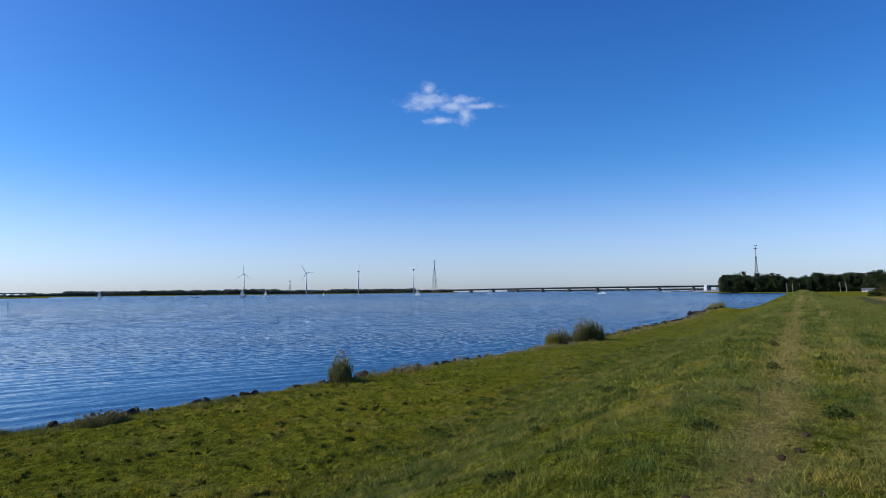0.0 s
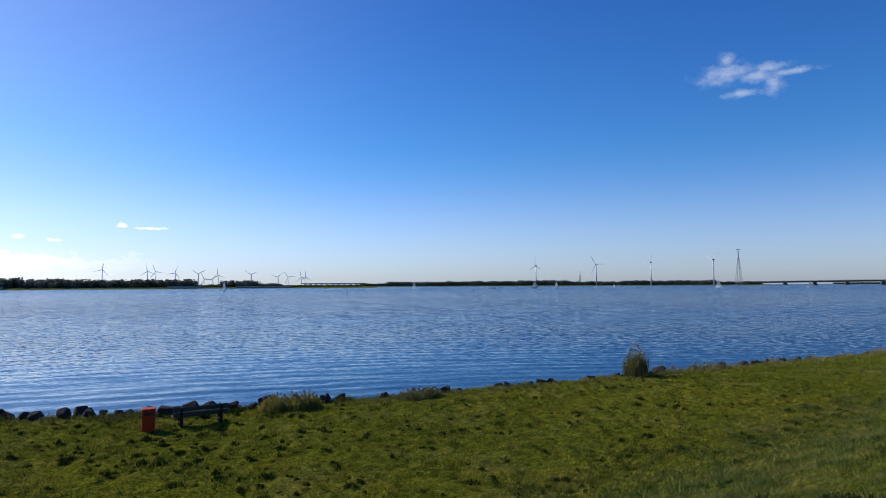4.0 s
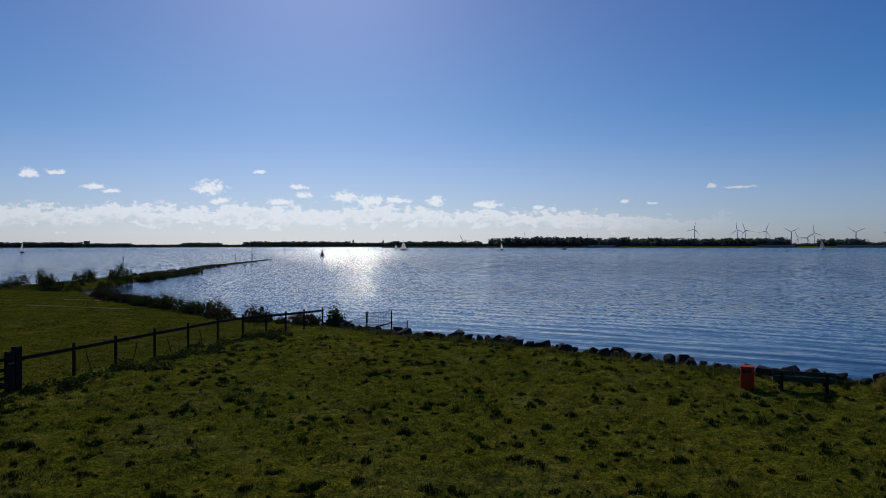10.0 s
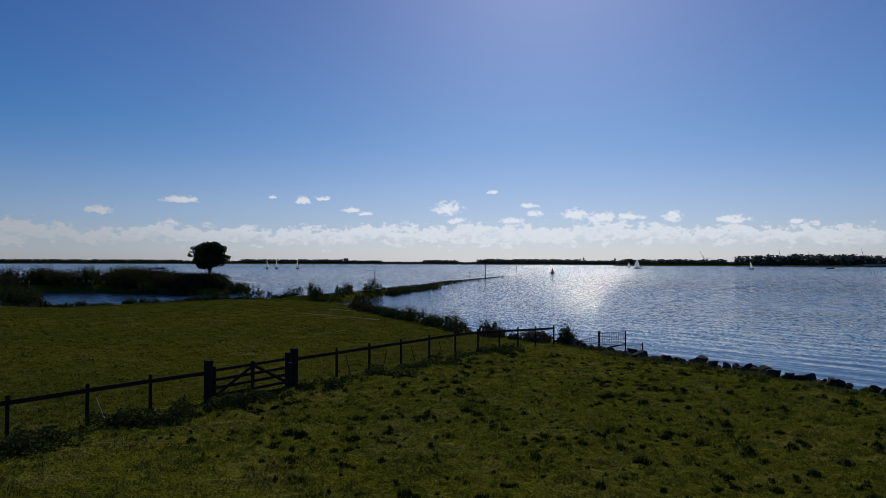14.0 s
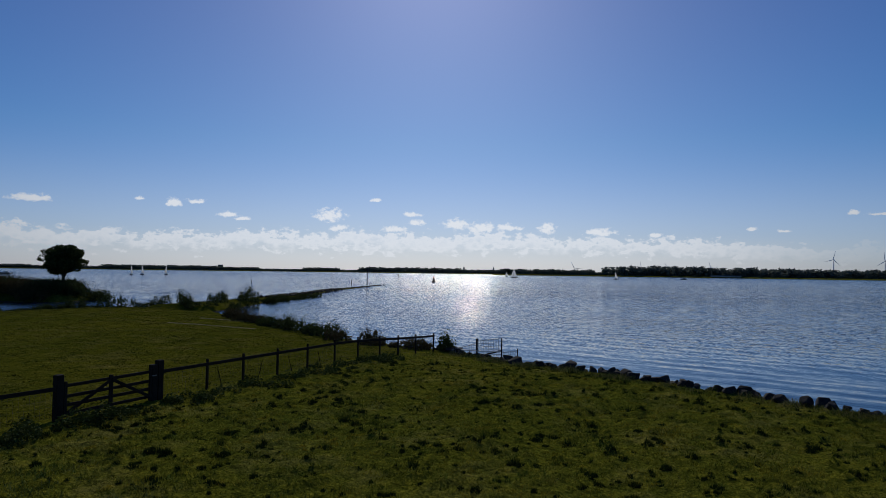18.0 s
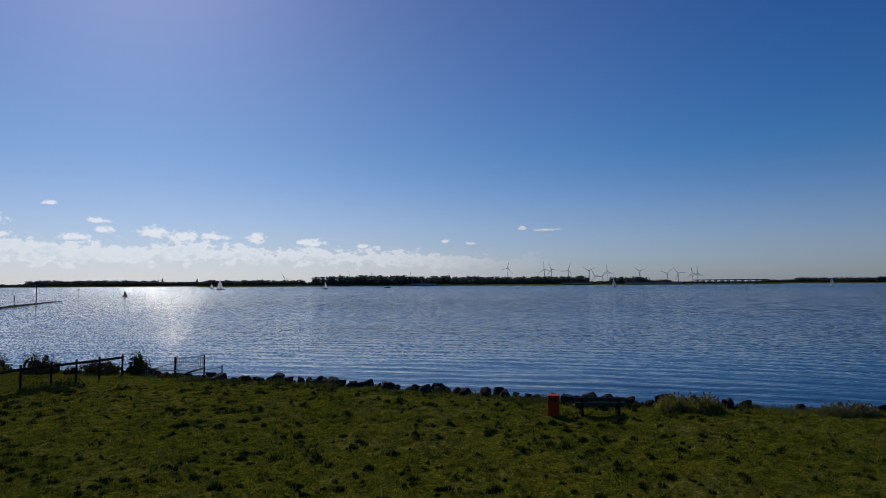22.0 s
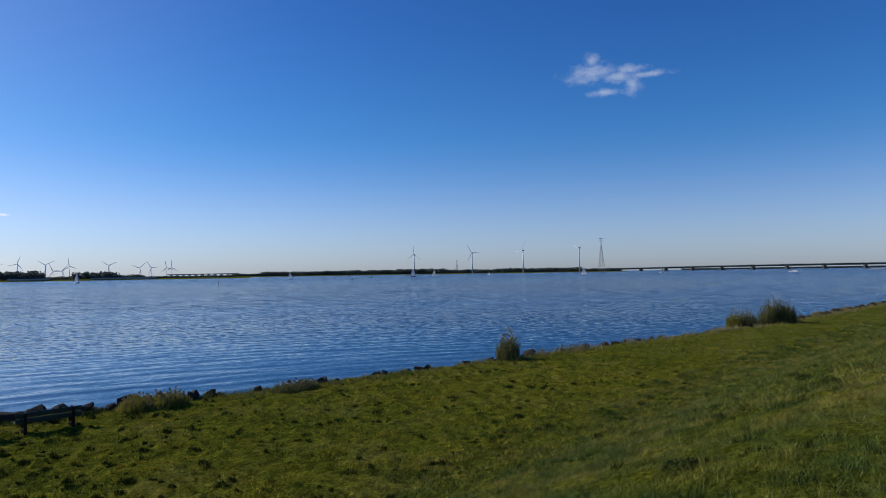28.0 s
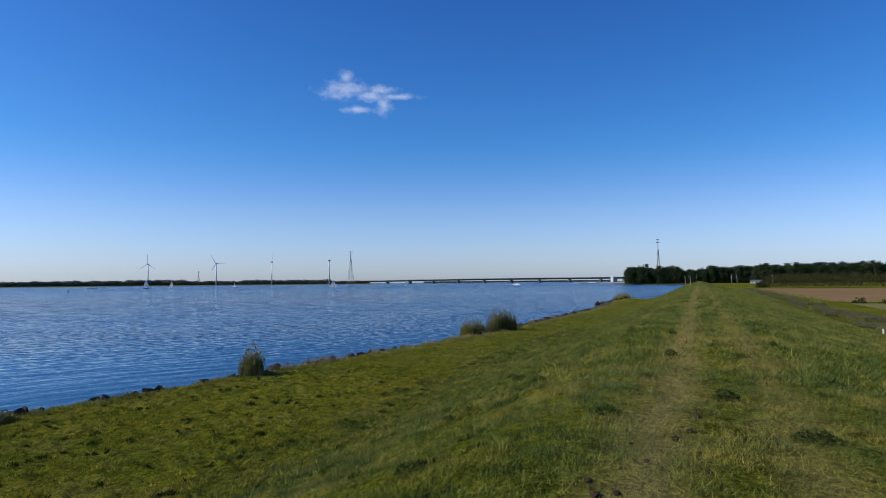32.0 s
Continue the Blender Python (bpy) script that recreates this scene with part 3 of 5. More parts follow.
def far_wood(name, d, stretches, label, seed, mat=HAZED_WOOD):
    """stretches: az from, az to, height; woods along a shore d metres off."""
    r = np.random.RandomState(seed)
    C, R = [], []
    for a0, a1, h in stretches:
        count = max(3, int(abs(radians(a1 - a0)) * d / (h * 0.24)))
        for a in np.linspace(a0, a1, count):
            for row in range(2):
                s = h * r.uniform(0.26, 0.42)
                top = h * r.uniform(0.72, 1.05)
                x, y = at(a + r.uniform(-0.05, 0.05), d + row * h + r.uniform(0, h))
                C.append((x, y, max(s * 0.6, top - s)))
                R.append(s)
                C.append((x + r.uniform(-s, s), y + r.uniform(-s, s), s * 0.55))
                R.append(s * 0.9)
    C, R = np.repeat(np.array(C), 46, 0), np.repeat(np.array(R), 46)
    P = C + np.clip(r.normal(size=C.shape), -1.5, 1.5) * 0.55 * R[:, None]
    P[:, 2] = np.maximum(P[:, 2], 0.5)
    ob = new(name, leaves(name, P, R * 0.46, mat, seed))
    return tagged(ob, label, "trees", kind="stuff")


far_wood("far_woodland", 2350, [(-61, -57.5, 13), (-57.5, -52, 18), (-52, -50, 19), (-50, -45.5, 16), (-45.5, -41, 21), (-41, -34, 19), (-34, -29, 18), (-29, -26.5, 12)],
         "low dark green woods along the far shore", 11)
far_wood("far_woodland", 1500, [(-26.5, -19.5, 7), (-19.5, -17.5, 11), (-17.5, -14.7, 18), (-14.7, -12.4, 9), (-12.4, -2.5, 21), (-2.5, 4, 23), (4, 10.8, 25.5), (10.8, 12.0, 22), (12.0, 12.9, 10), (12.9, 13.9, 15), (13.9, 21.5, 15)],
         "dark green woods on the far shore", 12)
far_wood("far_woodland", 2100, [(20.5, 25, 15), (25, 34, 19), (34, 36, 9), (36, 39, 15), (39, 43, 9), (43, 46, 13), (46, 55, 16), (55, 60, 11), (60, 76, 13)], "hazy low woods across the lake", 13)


def strip(name, d, a0, a1, top, label, mat=GROUND):
    """A low far shore, as a bank of earth."""
    n = max(4, int(abs(a1 - a0) * 2))
    V, F = [], []
    for k, a in enumerate(np.linspace(a0, a1, n)):
        for dd, z in ((d - 18, -0.6), (d, top), (d + 120, top), (d + 130, -0.6)):
            V.append((*at(a, dd), z))
        if k:
            b = 4 * k
            F += [(b + j, b + j + 1, b + j - 3, b + j - 4) for j in range(3)]
    return tagged(new(name, mesh_of(name, V, F, mat)), label, "shore", kind="structure")


strip("ground_far_shore_east", 2330, -61.5, -26, 2.0, "low grassy far shore below the woods")
strip("ground_far_shore_north", 1480, -28, 22, 2.5, "low grassy far shore with a dike")
strip("ground_far_shore_west", 2080, 20, 80, 2.0, "low far shore across the lake")


# ---- wind turbines, pylons, bridge ----
def turbine(az, d, hub, blade, spin, face, label):
    x, y = at(az, d)
    t = thing("wind_turbine", x, y, 0, az + face, label, "wind turbine", "wind turbines across the lake")
    part("tower", rodded((0, 0, 0), (0, 0, hub - 1), hub * 0.030, hub * 0.018, 12), WHITE_STEEL, t, smooth=True)
    part("nacelle", boxed(0, -1.0, hub, hub * 0.04, hub * 0.12, hub * 0.045, 0.4), WHITE_STEEL, t)
    spinner = part("hub", rodded((0, hub * 0.055, hub), (0, hub * 0.085, hub), hub * 0.022, hub * 0.012, 10), WHITE_STEEL, t)
    bm = bmesh.new()
    b = blade
    outline = [(-0.012, 0.02), (0.020, 0.02), (0.055, 0.20), (0.030, 0.6), (0.012, 1.0), (-0.004, 1.0), (-0.010, 0.5), (-0.018, 0.2)]
    front = [bm.verts.new((u * b, hub * 0.07 + 0.012 * b, v * b)) for u, v in outline]
    back = [bm.verts.new((u * b, hub * 0.07 - 0.012 * b, v * b)) for u, v in outline]
    bm.faces.new(front)
    bm.faces.new(back[::-1])
    for k in range(len(outline)):
        j = (k + 1) % len(outline)
        bm.faces.new((front[k], back[k], back[j], front[j]))
    me = bpy.data.meshes.new("blade")
    bm.to_mesh(me)
    bm.free()
    me.materials.append(WHITE_STEEL)
    for k in range(3):
        o = part("blade", me, WHITE_STEEL, spinner)
        o.matrix_local = Matrix.Translation((0, 0, hub)) @ pose(0, 0, 0, 0, spin + 120 * k, 0) @ Matrix.Translation((0, 0, -0.0))
    return t


for az, hub_el, d, spin, face in ((-42.5, 1.68, 2400, 0, 150), (-47.82, 1.76, 2325, 30, 160), (-52.43, 1.89, 2325, -25, 140), (-57.44, 2.03, 2325, -55, 140)):
    turbine(az, d, d * math.tan(radians(hub_el)) + 5.5, 34, spin, face, "tall white wind turbine behind the far woods")
for az, hub_el, d, spin in ((-5.47, 1.35, 2000, -15), (-8.77, 1.25, 2050, 5), (-9.40, 1.20, 2600, 20), (-10.89, 1.11, 2100, -20), (-12.71, 1.04, 2200, 58), (-14.30, 0.93, 2300, 8),
                            (-17.03, 0.97, 2300, 55), (-19.27, 0.76, 2900, 70), (-20.16, 0.76, 2800, 35), (-21.30, 0.75, 3000, 10), (-21.69, 0.75, 3000, 0),
                            (-13.2, 0.55, 3400, 25), (-13.8, 0.55, 3400, 80), (3.3, 0.50, 3300, 15), (6.6, 0.50, 3300, 40), (8.9, 0.50, 3300, 10), (14.6, 0.45, 3300, 30)):
    turbine(az, d, d * math.tan(radians(hub_el)) + 5.5, d * 0.0118, spin, 165, "white wind turbine far across the lake")


def pylon(az, d, h, w, label):
    x, y = at(az, d)
    t = thing("electricity_pylon", x, y, 0, az + 20, label, "pylon")
    legs = [(-1, -1), (1, -1), (1, 1), (-1, 1)]
    tops = []

    def corner(sx, sy, f):
        half = w * (0.5 - 0.40 * min(1, f / 0.75))
        return (sx * half, sy * half, h * f)
    for sx, sy in legs:
        part("leg", rodded(corner(sx, sy, 0), corner(sx, sy, 0.75), 0.45, 0.3, 5), GREY_STEEL, t)
    part("mast", rodded((0, 0, h * 0.72), (0, 0, h), w * 0.08, w * 0.05, 6), GREY_STEEL, t)
    fs = (0.0, 0.2, 0.36, 0.49, 0.6, 0.69, 0.75)
    for k, (f0, f1) in enumerate(zip(fs, fs[1:])):
        bm = bmesh.new()
        for (ax, ay), (bx, by) in zip(legs, legs[1:] + legs[:1]):
            rod(bm, corner(ax, ay, f0), corner(bx, by, f1), 0.22, n=4)
            rod(bm, corner(bx, by, f0), corner(ax, ay, f1), 0.22, n=4)
            rod(bm, corner(ax, ay, f1), corner(bx, by, f1), 0.22, n=4)
        part("bracing", bm, GREY_STEEL, t)
    for f, half in ((0.92, 0.42), (0.985, 0.36)):
        part("crossarm", boxed(0, 0, h * f, w * 2 * half, 0.9, 1.1), GREY_STEEL, t)
    return t


pylon(-59.35, 2250, 5.5 + 2250 * math.tan(radians(2.85)), 19, "tall lattice pylon at the far bridgehead")
pylon(-86.75, 1500, 5.5 + 1500 * math.tan(radians(3.55)), 9, "tall lattice pylon behind the wood")
pylon(-46.4, 3600, 75, 14, "small distant lattice pylon")


PIER = plain("dark_wet_concrete", (0.07, 0.08, 0.08), (0.14, 0.145, 0.14), 0.8, 0.85, bump=0.0)


def bridge():
    p0, du = Vector((2195.5, 1134.5, 0)), Vector((-15.2, -104.9, 0))
    t = thing("road_bridge", 0, 0, 0, 0, "long green girder road bridge on concrete piers", "bridge")
    u = du.normalized()
    turn = math.degrees(math.atan2(u.y, u.x))

    def deck_z(k):
        return 9.0 + 6.0 * math.sin(min(1, max(0, (k + 3) / 9.0)) * math.pi / 2)
    for k in range(-3, 11):
        a, b = p0 + du * k, p0 + du * (k + 1)
        za, zb = deck_z(k), deck_z(k + 1)
        m = (a + b) / 2
        o = part("girder", boxed(0, 0, 0, du.length + 0.5, 16, 5.2), BRIDGE_GREEN, t)
        o.matrix_local = Matrix.Translation((m.x, m.y, (za + zb) / 2 - 2)) @ pose(0, 0, 0, 0, -math.degrees(math.atan2(zb - za, du.length)), turn)
        o = part("deck", boxed(0, 0, 0, du.length + 0.5, 24, 0.9), BRIDGE_GREEN, t)
        o.matrix_local = Matrix.Translation((m.x, m.y, (za + zb) / 2 + 0.6)) @ pose(0, 0, 0, 0, -math.degrees(math.atan2(zb - za, du.length)), turn)
        o = part("railing", boxed(0, 0, 0, du.length + 0.5, 24, 0.25), BRIDGE_GREEN, t)
        o.matrix_local = Matrix.Translation((m.x, m.y, (za + zb) / 2 + 2.1)) @ pose(0, 0, 0, 0, -math.degrees(math.atan2(zb - za, du.length)), turn)
        bm = bmesh.new()
        box(bm, 0, 0, (za - 4) / 2 - 1, 5.5, 17, za - 2, 0.5)
        box(bm, 0, 0, 1.0, 10, 22, 4, 0.6)
        o = part("pier", bm, PIER, t, "grey concrete pier with a wider foot")
        o.matrix_local = Matrix.Translation((a.x, a.y, 0)) @ pose(0, 0, 0, 0, 0, turn)
    return t


bridge()


# ---- more materials ----
BLADE = sward_material("grass_blades", (0.022, 0.040, 0.008), (0.185, 0.210, 0.040), (0.33, 0.285, 0.105), 0.12, 0.5)
STRAW = foliage("dry_grass", (0.15, 0.13, 0.040), (0.42, 0.35, 0.15), 0.22)
MEADOW = sward_material("meadow_grass", (0.042, 0.056, 0.006), (0.265, 0.252, 0.028), (0.38, 0.32, 0.055), 0.17, 0.42)
DARK_WEED = foliage("meadow_weed", (0.012, 0.022, 0.005), (0.042, 0.062, 0.012), 0.1)
PLUME = foliage("reed_plume", (0.12, 0.10, 0.055), (0.26, 0.22, 0.13), 0.25)
WEED = foliage("dark_weeds", (0.020, 0.034, 0.008), (0.080, 0.105, 0.024), 0.15)
RED_PAINT = plain("red_litter_bin_paint", (0.38, 0.030, 0.006), (0.52, 0.055, 0.010), 15.0, 0.6, spec=0.15, bump=0.1)
SOIL = plain("ploughed_soil", (0.17, 0.108, 0.050), (0.26, 0.172, 0.085), 3.0, 0.95, spec=0.0, bump=0.5, dist=0.05, big=0.05)
STUBBLE = plain("pale_stubble", (0.115, 0.125, 0.040), (0.19, 0.180, 0.066), 3.0, 0.95, spec=0.0, bump=0.4, dist=0.03, big=0.08)
LAWN = sward_material("mown_lawn", (0.040, 0.044, 0.004), (0.084, 0.083, 0.009), (0.125, 0.104, 0.021), 0.03)
WIRE = plain("rusty_wire", (0.05, 0.045, 0.04), (0.11, 0.10, 0.09), 30.0, 0.6, 0.6, bump=0.0)
RAIL_PALE = plain("pale_driftwood", (0.40, 0.39, 0.36), (0.62, 0.61, 0.58), 12.0, 0.7)
BLACK_PAINT = plain("black_buoy_paint", (0.012, 0.012, 0.012), (0.03, 0.03, 0.03), 6.0, 0.5, bump=0.0)
ROOF_RED = plain("red_roof", (0.20, 0.07, 0.05), (0.28, 0.11, 0.08), 3.0, 0.8, bump=0.0)


# ---- leaves and blades ----
def blades(name, P, h, w, lean, mat, seed, seg=2):
    """Grass: each blade a bent, pointed ribbon. P: roots; h, w: heights and widths."""
    r = np.random.RandomState(seed)
    n = len(P)
    a = r.uniform(0, 2 * np.pi, n)
    side = np.stack([np.cos(a), np.sin(a), 0 * a], 1) * (w / 2)[:, None]
    b = r.uniform(0, 2 * np.pi, n)
    out = np.stack([np.cos(b), np.sin(b), 0 * b], 1) * (h * lean * r.uniform(0.3, 1.3, n))[:, None]
    up = np.stack([0 * h, 0 * h, h], 1)
    if seg == 1:
        V = np.stack([P - side, P + side, P + up + out], 1)
        F = np.arange(3 * n).reshape(-1, 3)
    else:
        m = P + up * 0.6 + out * 0.35
        V = np.stack([P - side, P + side, m + side * 0.75, m - side * 0.75, P + up * (1 - 0.3 * lean) + out], 1)
        k = 5 * np.arange(n)[:, None]
        F = np.concatenate([k + [0, 1, 2], k + [0, 2, 3], k + [3, 2, 4]])
    return tri_mesh(name, V.reshape(-1, 3), F, mat)


def ground_points(n, x0, x1, y0, y1, seed, keep=None):
    r = np.random.RandomState(seed)
    X, Y = r.uniform(x0, x1, n), r.uniform(y0, y1, n)
    Z = height(X, Y)
    ok = (Z > 0.16) & (inside(LAND, X, Y) > 0.35)
    if keep is not None:
        ok &= keep(X, Y, r)
    return np.stack([X, Y, Z], 1)[ok]


def tufted(X, Y, s=1.0):
    """0 to 1: how thick the sward stands."""
    return np.clip(0.5 + 0.8 * ripple(X, Y, 2.3 * s, 21) + 0.8 * ripple(X, Y, 0.7 * s, 22) + 0.5 * ripple(X, Y, 0.33 * s, 26), 0, 1)


def track(X, Y):
    """1 on the trodden strips along the crest."""
    wob = 0.2 * ripple(X, Y, 9.0, 23)
    return np.clip(0.85 * np.exp(-((Y - 0.50 + wob) / 0.55) ** 2) + 0.65 * np.exp(-((Y + 0.95 + wob) / 0.45) ** 2), 0, 1) * step(-40, 0, X)


def stuff(name, me, label, category):
    return tagged(new(name, me), label, category, kind="stuff")


def sward(name, n, x0, x1, y0, y1, h, w, seed, seg, label, mat=None, straw=0.0, lean=0.8, thin=True, beyond=0.0):
    def keep(X, Y, r):
        t = tufted(X, Y)
        ok = r.uniform(0, 1, len(X)) < 0.25 + 0.75 * t
        if thin:
            ok &= r.uniform(0, 1, len(X)) > 0.85 * track(X, Y) * (0.0 if straw else 1.0)
        if beyond:
            ok &= np.hypot(X, Y) > beyond
        if straw:
            ok &= (0.5 + 0.8 * ripple(X, Y, 3.0, 24) + 0.5 * ripple(X, Y, 0.9, 25) + 0.6 * track(X, Y)) > straw
        return ok
    P = ground_points(n, x0, x1, y0, y1, seed, keep)
    r = np.random.RandomState(seed + 1)
    t = tufted(P[:, 0], P[:, 1])
    hh = h * (0.35 + 0.9 * t if thin else 0.15 + 1.5 * t * t) * r.uniform(0.5, 1.25, len(P))
    stuff(name, blades(name, P, hh, np.full(len(P), w) * r.uniform(0.7, 1.3, len(P)), lean, mat or BLADE, seed + 2, seg), label, "grass")


sward("grass", 420000, 1.5, 13, -7, 9, 0.075, 0.0048, 41, 1, "tufted green grass on the dike", lean=1.2)
sward("dry_grass", 70000, 1.5, 14, -7, 9.5, 0.045, 0.0036, 44, 1, "dry straw-coloured grass on the dike", STRAW, 0.60, 1.4)
sward("grass", 260000, 9, 42, -13, 12, 0.12, 0.016, 47, 1, "tufted green grass on the dike slope", lean=1.3, beyond=11)
sward("dry_grass", 50000, 9, 46, -13, 12, 0.10, 0.008, 50, 1, "dry grass on the dike slope", STRAW, 0.62, 1.3, beyond=11)
sward("meadow_grass", 330000, -20, 34, 8.5, 38, 0.085, 0.024, 53, 1, "short grazed green grass", MEADOW, lean=1.0, thin=False)
sward("dry_meadow_grass", 9000, -19, 34, 8.5, 30, 0.07, 0.014, 56, 1, "short dry grass in the meadow", STRAW, 0.68, 1.0, False)


sward("grass", 200000, 34, 160, -14, 23, 0.13, 0.030, 59, 1, "tufted green grass along the dike")
sward("dry_grass", 50000, 34, 160, -14, 23, 0.14, 0.026, 62, 1, "dry grass along the dike", STRAW, 0.62)
sward("grass", 70000, 160, 420, -30, 12, 0.30, 0.10, 72, 1, "distant rough grass along the dike", thin=False)
sward("lawn_grass", 170000, -90, -20.2, 4, 57, 0.05, 0.055, 65, 1, "evenly mown lawn beyond the fence", LAWN, lean=1.2, thin=False)
sward("grass", 90000, -45, 2, -6, 10, 0.12, 0.022, 68, 1, "green grass on the dike slope", thin=False)


def tussocks(name, centres, radius, tall, per, size, mat, seed, label, category="weeds"):
    r = np.random.RandomState(seed)
    C = np.array(centres)
    base = height(C[:, 0], C[:, 1])
    P = []
    for (x, y), z0, R, H in zip(centres, base, radius, tall):
        k = int(per * (R / 0.2) ** 1.5) + 6
        a, q = r.uniform(0, 6.28, k), np.sqrt(r.uniform(0, 1, k)) * R
        z = r.uniform(0.0, 1, k) ** 0.6 * H * (1 - 0.92 * (q / R) ** 2)
        P.append(np.stack([x + q * np.cos(a), y + q * np.sin(a), z0 + z], 1))
    return stuff(name, leaves(name, np.concatenate(P), size, mat, seed + 1), label, category)


rr = np.random.RandomState(61)
CX, CY = rr.uniform(-19, 30, 6500), rr.uniform(9, 33, 6500)
ok = (rr.uniform(0, 1, 6500) < (0.08 + 0.92 * tufted(CX, CY, 2.2) ** 2) * np.where(CX < 9, 1.0, 0.30)) & (inside(LAND, CX, CY) > 1.0) & (height(CX, CY) < 1.4)
cc = np.stack([CX[ok], CY[ok]], 1).tolist()
hh = rr.uniform(0, 1, len(cc)) ** 3


def tufts(name, centres, radius, tall, per, w, mat, seed, label, lean=0.45):
    """Small dense tufts of upright dark blades."""
    r = np.random.RandomState(seed)
    C = np.array(centres)
    n = (per * (np.asarray(radius) / 0.1) ** 1.3).astype(int) + 14
    k = np.repeat(np.arange(len(C)), n)
    a, q = r.uniform(0, 6.28, len(k)), np.sqrt(r.uniform(0, 1, len(k)))
    R = np.asarray(radius)[k] * (1 + 0.3 * np.sin(2 * a + k) + 0.2 * np.sin(5 * a + 3 * k))
    X, Y = C[k, 0] + q * R * np.cos(a), C[k, 1] + q * R * np.sin(a)
    H = np.asarray(tall)[k] * (1 - 0.65 * q * q) * r.uniform(0.6, 1.15, len(k))
    P = np.stack([X, Y, height(X, Y)], 1)
    return stuff(name, blades(name, P, H, (np.asarray(w)[k] if np.ndim(w) else w) * r.uniform(0.7, 1.4, len(k)), lean, mat, seed + 1, 1), label, "weeds")


SX, SY = rr.uniform(0, 1, 9000) ** 1.6 * 62 + 2.0, rr.uniform(-9, 13, 9000)
keep = (rr.uniform(0, 1, 9000) < 0.15 + 0.85 * tufted(SX, SY, 2.0)) & (track(SX, SY) < 0.40) & (np.hypot(SX, SY) > 3.5)
sl = np.stack([SX[keep], SY[keep]], 1)
size = np.clip(0.7 + 0.045 * sl[:, 0], 0.8, 2.4)
tufts("slope_tufts", sl, rr.uniform(0.06, 0.15, len(sl)) * size, rr.uniform(0.07, 0.16, len(sl)) * size ** 0.5, 34, 0.0045 * size ** 1.3, BLADE, 57, "longer grass tufts on the dike slope", 0.7)
tufts("slope_weeds", sl[::9], rr.uniform(0.08, 0.2, len(sl[::9])), rr.uniform(0.05, 0.11, len(sl[::9])), 26, 0.014, DARK_WEED, 55, "dark low weed tufts on the dike slope")
MX, MY = rr.uniform(-19, 34, 9000), rr.uniform(9, 33, 9000)
keep = (inside(LAND, MX, MY) > 0.8) & (height(MX, MY) < 1.3)
mm = np.stack([MX[keep], MY[keep]], 1)[::2]
tufts("meadow_tufts", mm, rr.uniform(0.07, 0.17, len(mm)), rr.uniform(0.05, 0.10, len(mm)), 11, 0.024, MEADOW, 58, "small green grass tufts in the meadow")
tufts("meadow_weeds", cc, 0.06 + 0.14 * hh, 0.06 + 0.10 * hh + rr.uniform(0, 0.05, len(cc)), 50, 0.020, DARK_WEED, 62, "dark low weed tufts dotted over the meadow")
cc = [(-18.9 + rr.normal(0, 0.5), rr.uniform(5, 33)) for _ in range(120)]
tussocks("nettles", cc, [rr.uniform(0.2, 0.5) * (1.3 if c[1] < 14 else 0.8) for c in cc], [rr.uniform(0.2, 0.5) * (1.3 if c[1] < 14 else 0.8) for c in cc],
         45, 0.055, WEED, 64, "dark nettles along the foot of the fence")
cc = [(7.4, -0.95), (5.6, -3.4), (22, 2.2), (16, 4.4), (19, 5.5), (24, -2.5), (13.5, 5.5), (9.5, -0.2), (11, -2.4), (8.0, -3.8), (6.3, 2.9), (10.5, 4.2), (13, 3.2), (8.0, 1.2), (17, -1.5), (20, 0.9), (14.5, 0.7), (12.5, -4.0), (6.6, 6.0)]
tussocks("dike_weeds", cc, [rr.uniform(0.10, 0.24) for _ in cc], [rr.uniform(0.10, 0.18) for _ in cc], 420, 0.019, WEED, 66, "dark green docks and thistles on the dike")

# rough grass and weeds along the water's edge
def rough_strip(name, n, x0, x1, h, w, mat, seed, label, deep=1.7):
    r = np.random.RandomState(seed)
    X = r.uniform(x0, x1, n)
    Y = np.interp(X, [p[0] for p in LAND[:10]], [p[1] for p in LAND[:10]]) - r.uniform(0.1, deep, n) ** 1.2
    clump = np.clip(0.25 + 1.2 * ripple(X, Y, 2.6, 27) + 0.8 * ripple(X, Y, 0.8, 28), 0, 1)
    ok = (r.uniform(0, 1, n) < 0.12 + clump) & (height(X, Y) > 0.1)
    X, Y, clump = X[ok], Y[ok], clump[ok]
    H = h * (0.3 + 0.9 * clump) * r.uniform(0.4, 1.2, len(X))
    stuff(name, blades(name, np.stack([X, Y, height(X, Y)], 1), H, np.full(len(X), w), 0.7, mat, seed + 1, 1), label, "grass")


rough_strip("shore_rough", 26000, -18, 30, 0.26, 0.014, BLADE, 67, "rough uncut grass along the shore rocks")
rough_strip("shore_rough", 14000, -18, 30, 0.30, 0.012, STRAW, 69, "dry uncut stalks along the shore rocks")
rough_strip("shore_rough", 12000, -18, 12, 0.26, 0.018, WEED, 71, "dark weeds between the shore rocks")
rough_strip("shore_rough", 14000, 30, 146, 0.40, 0.035, STRAW, 73, "pale dry grass along the far shore rocks")

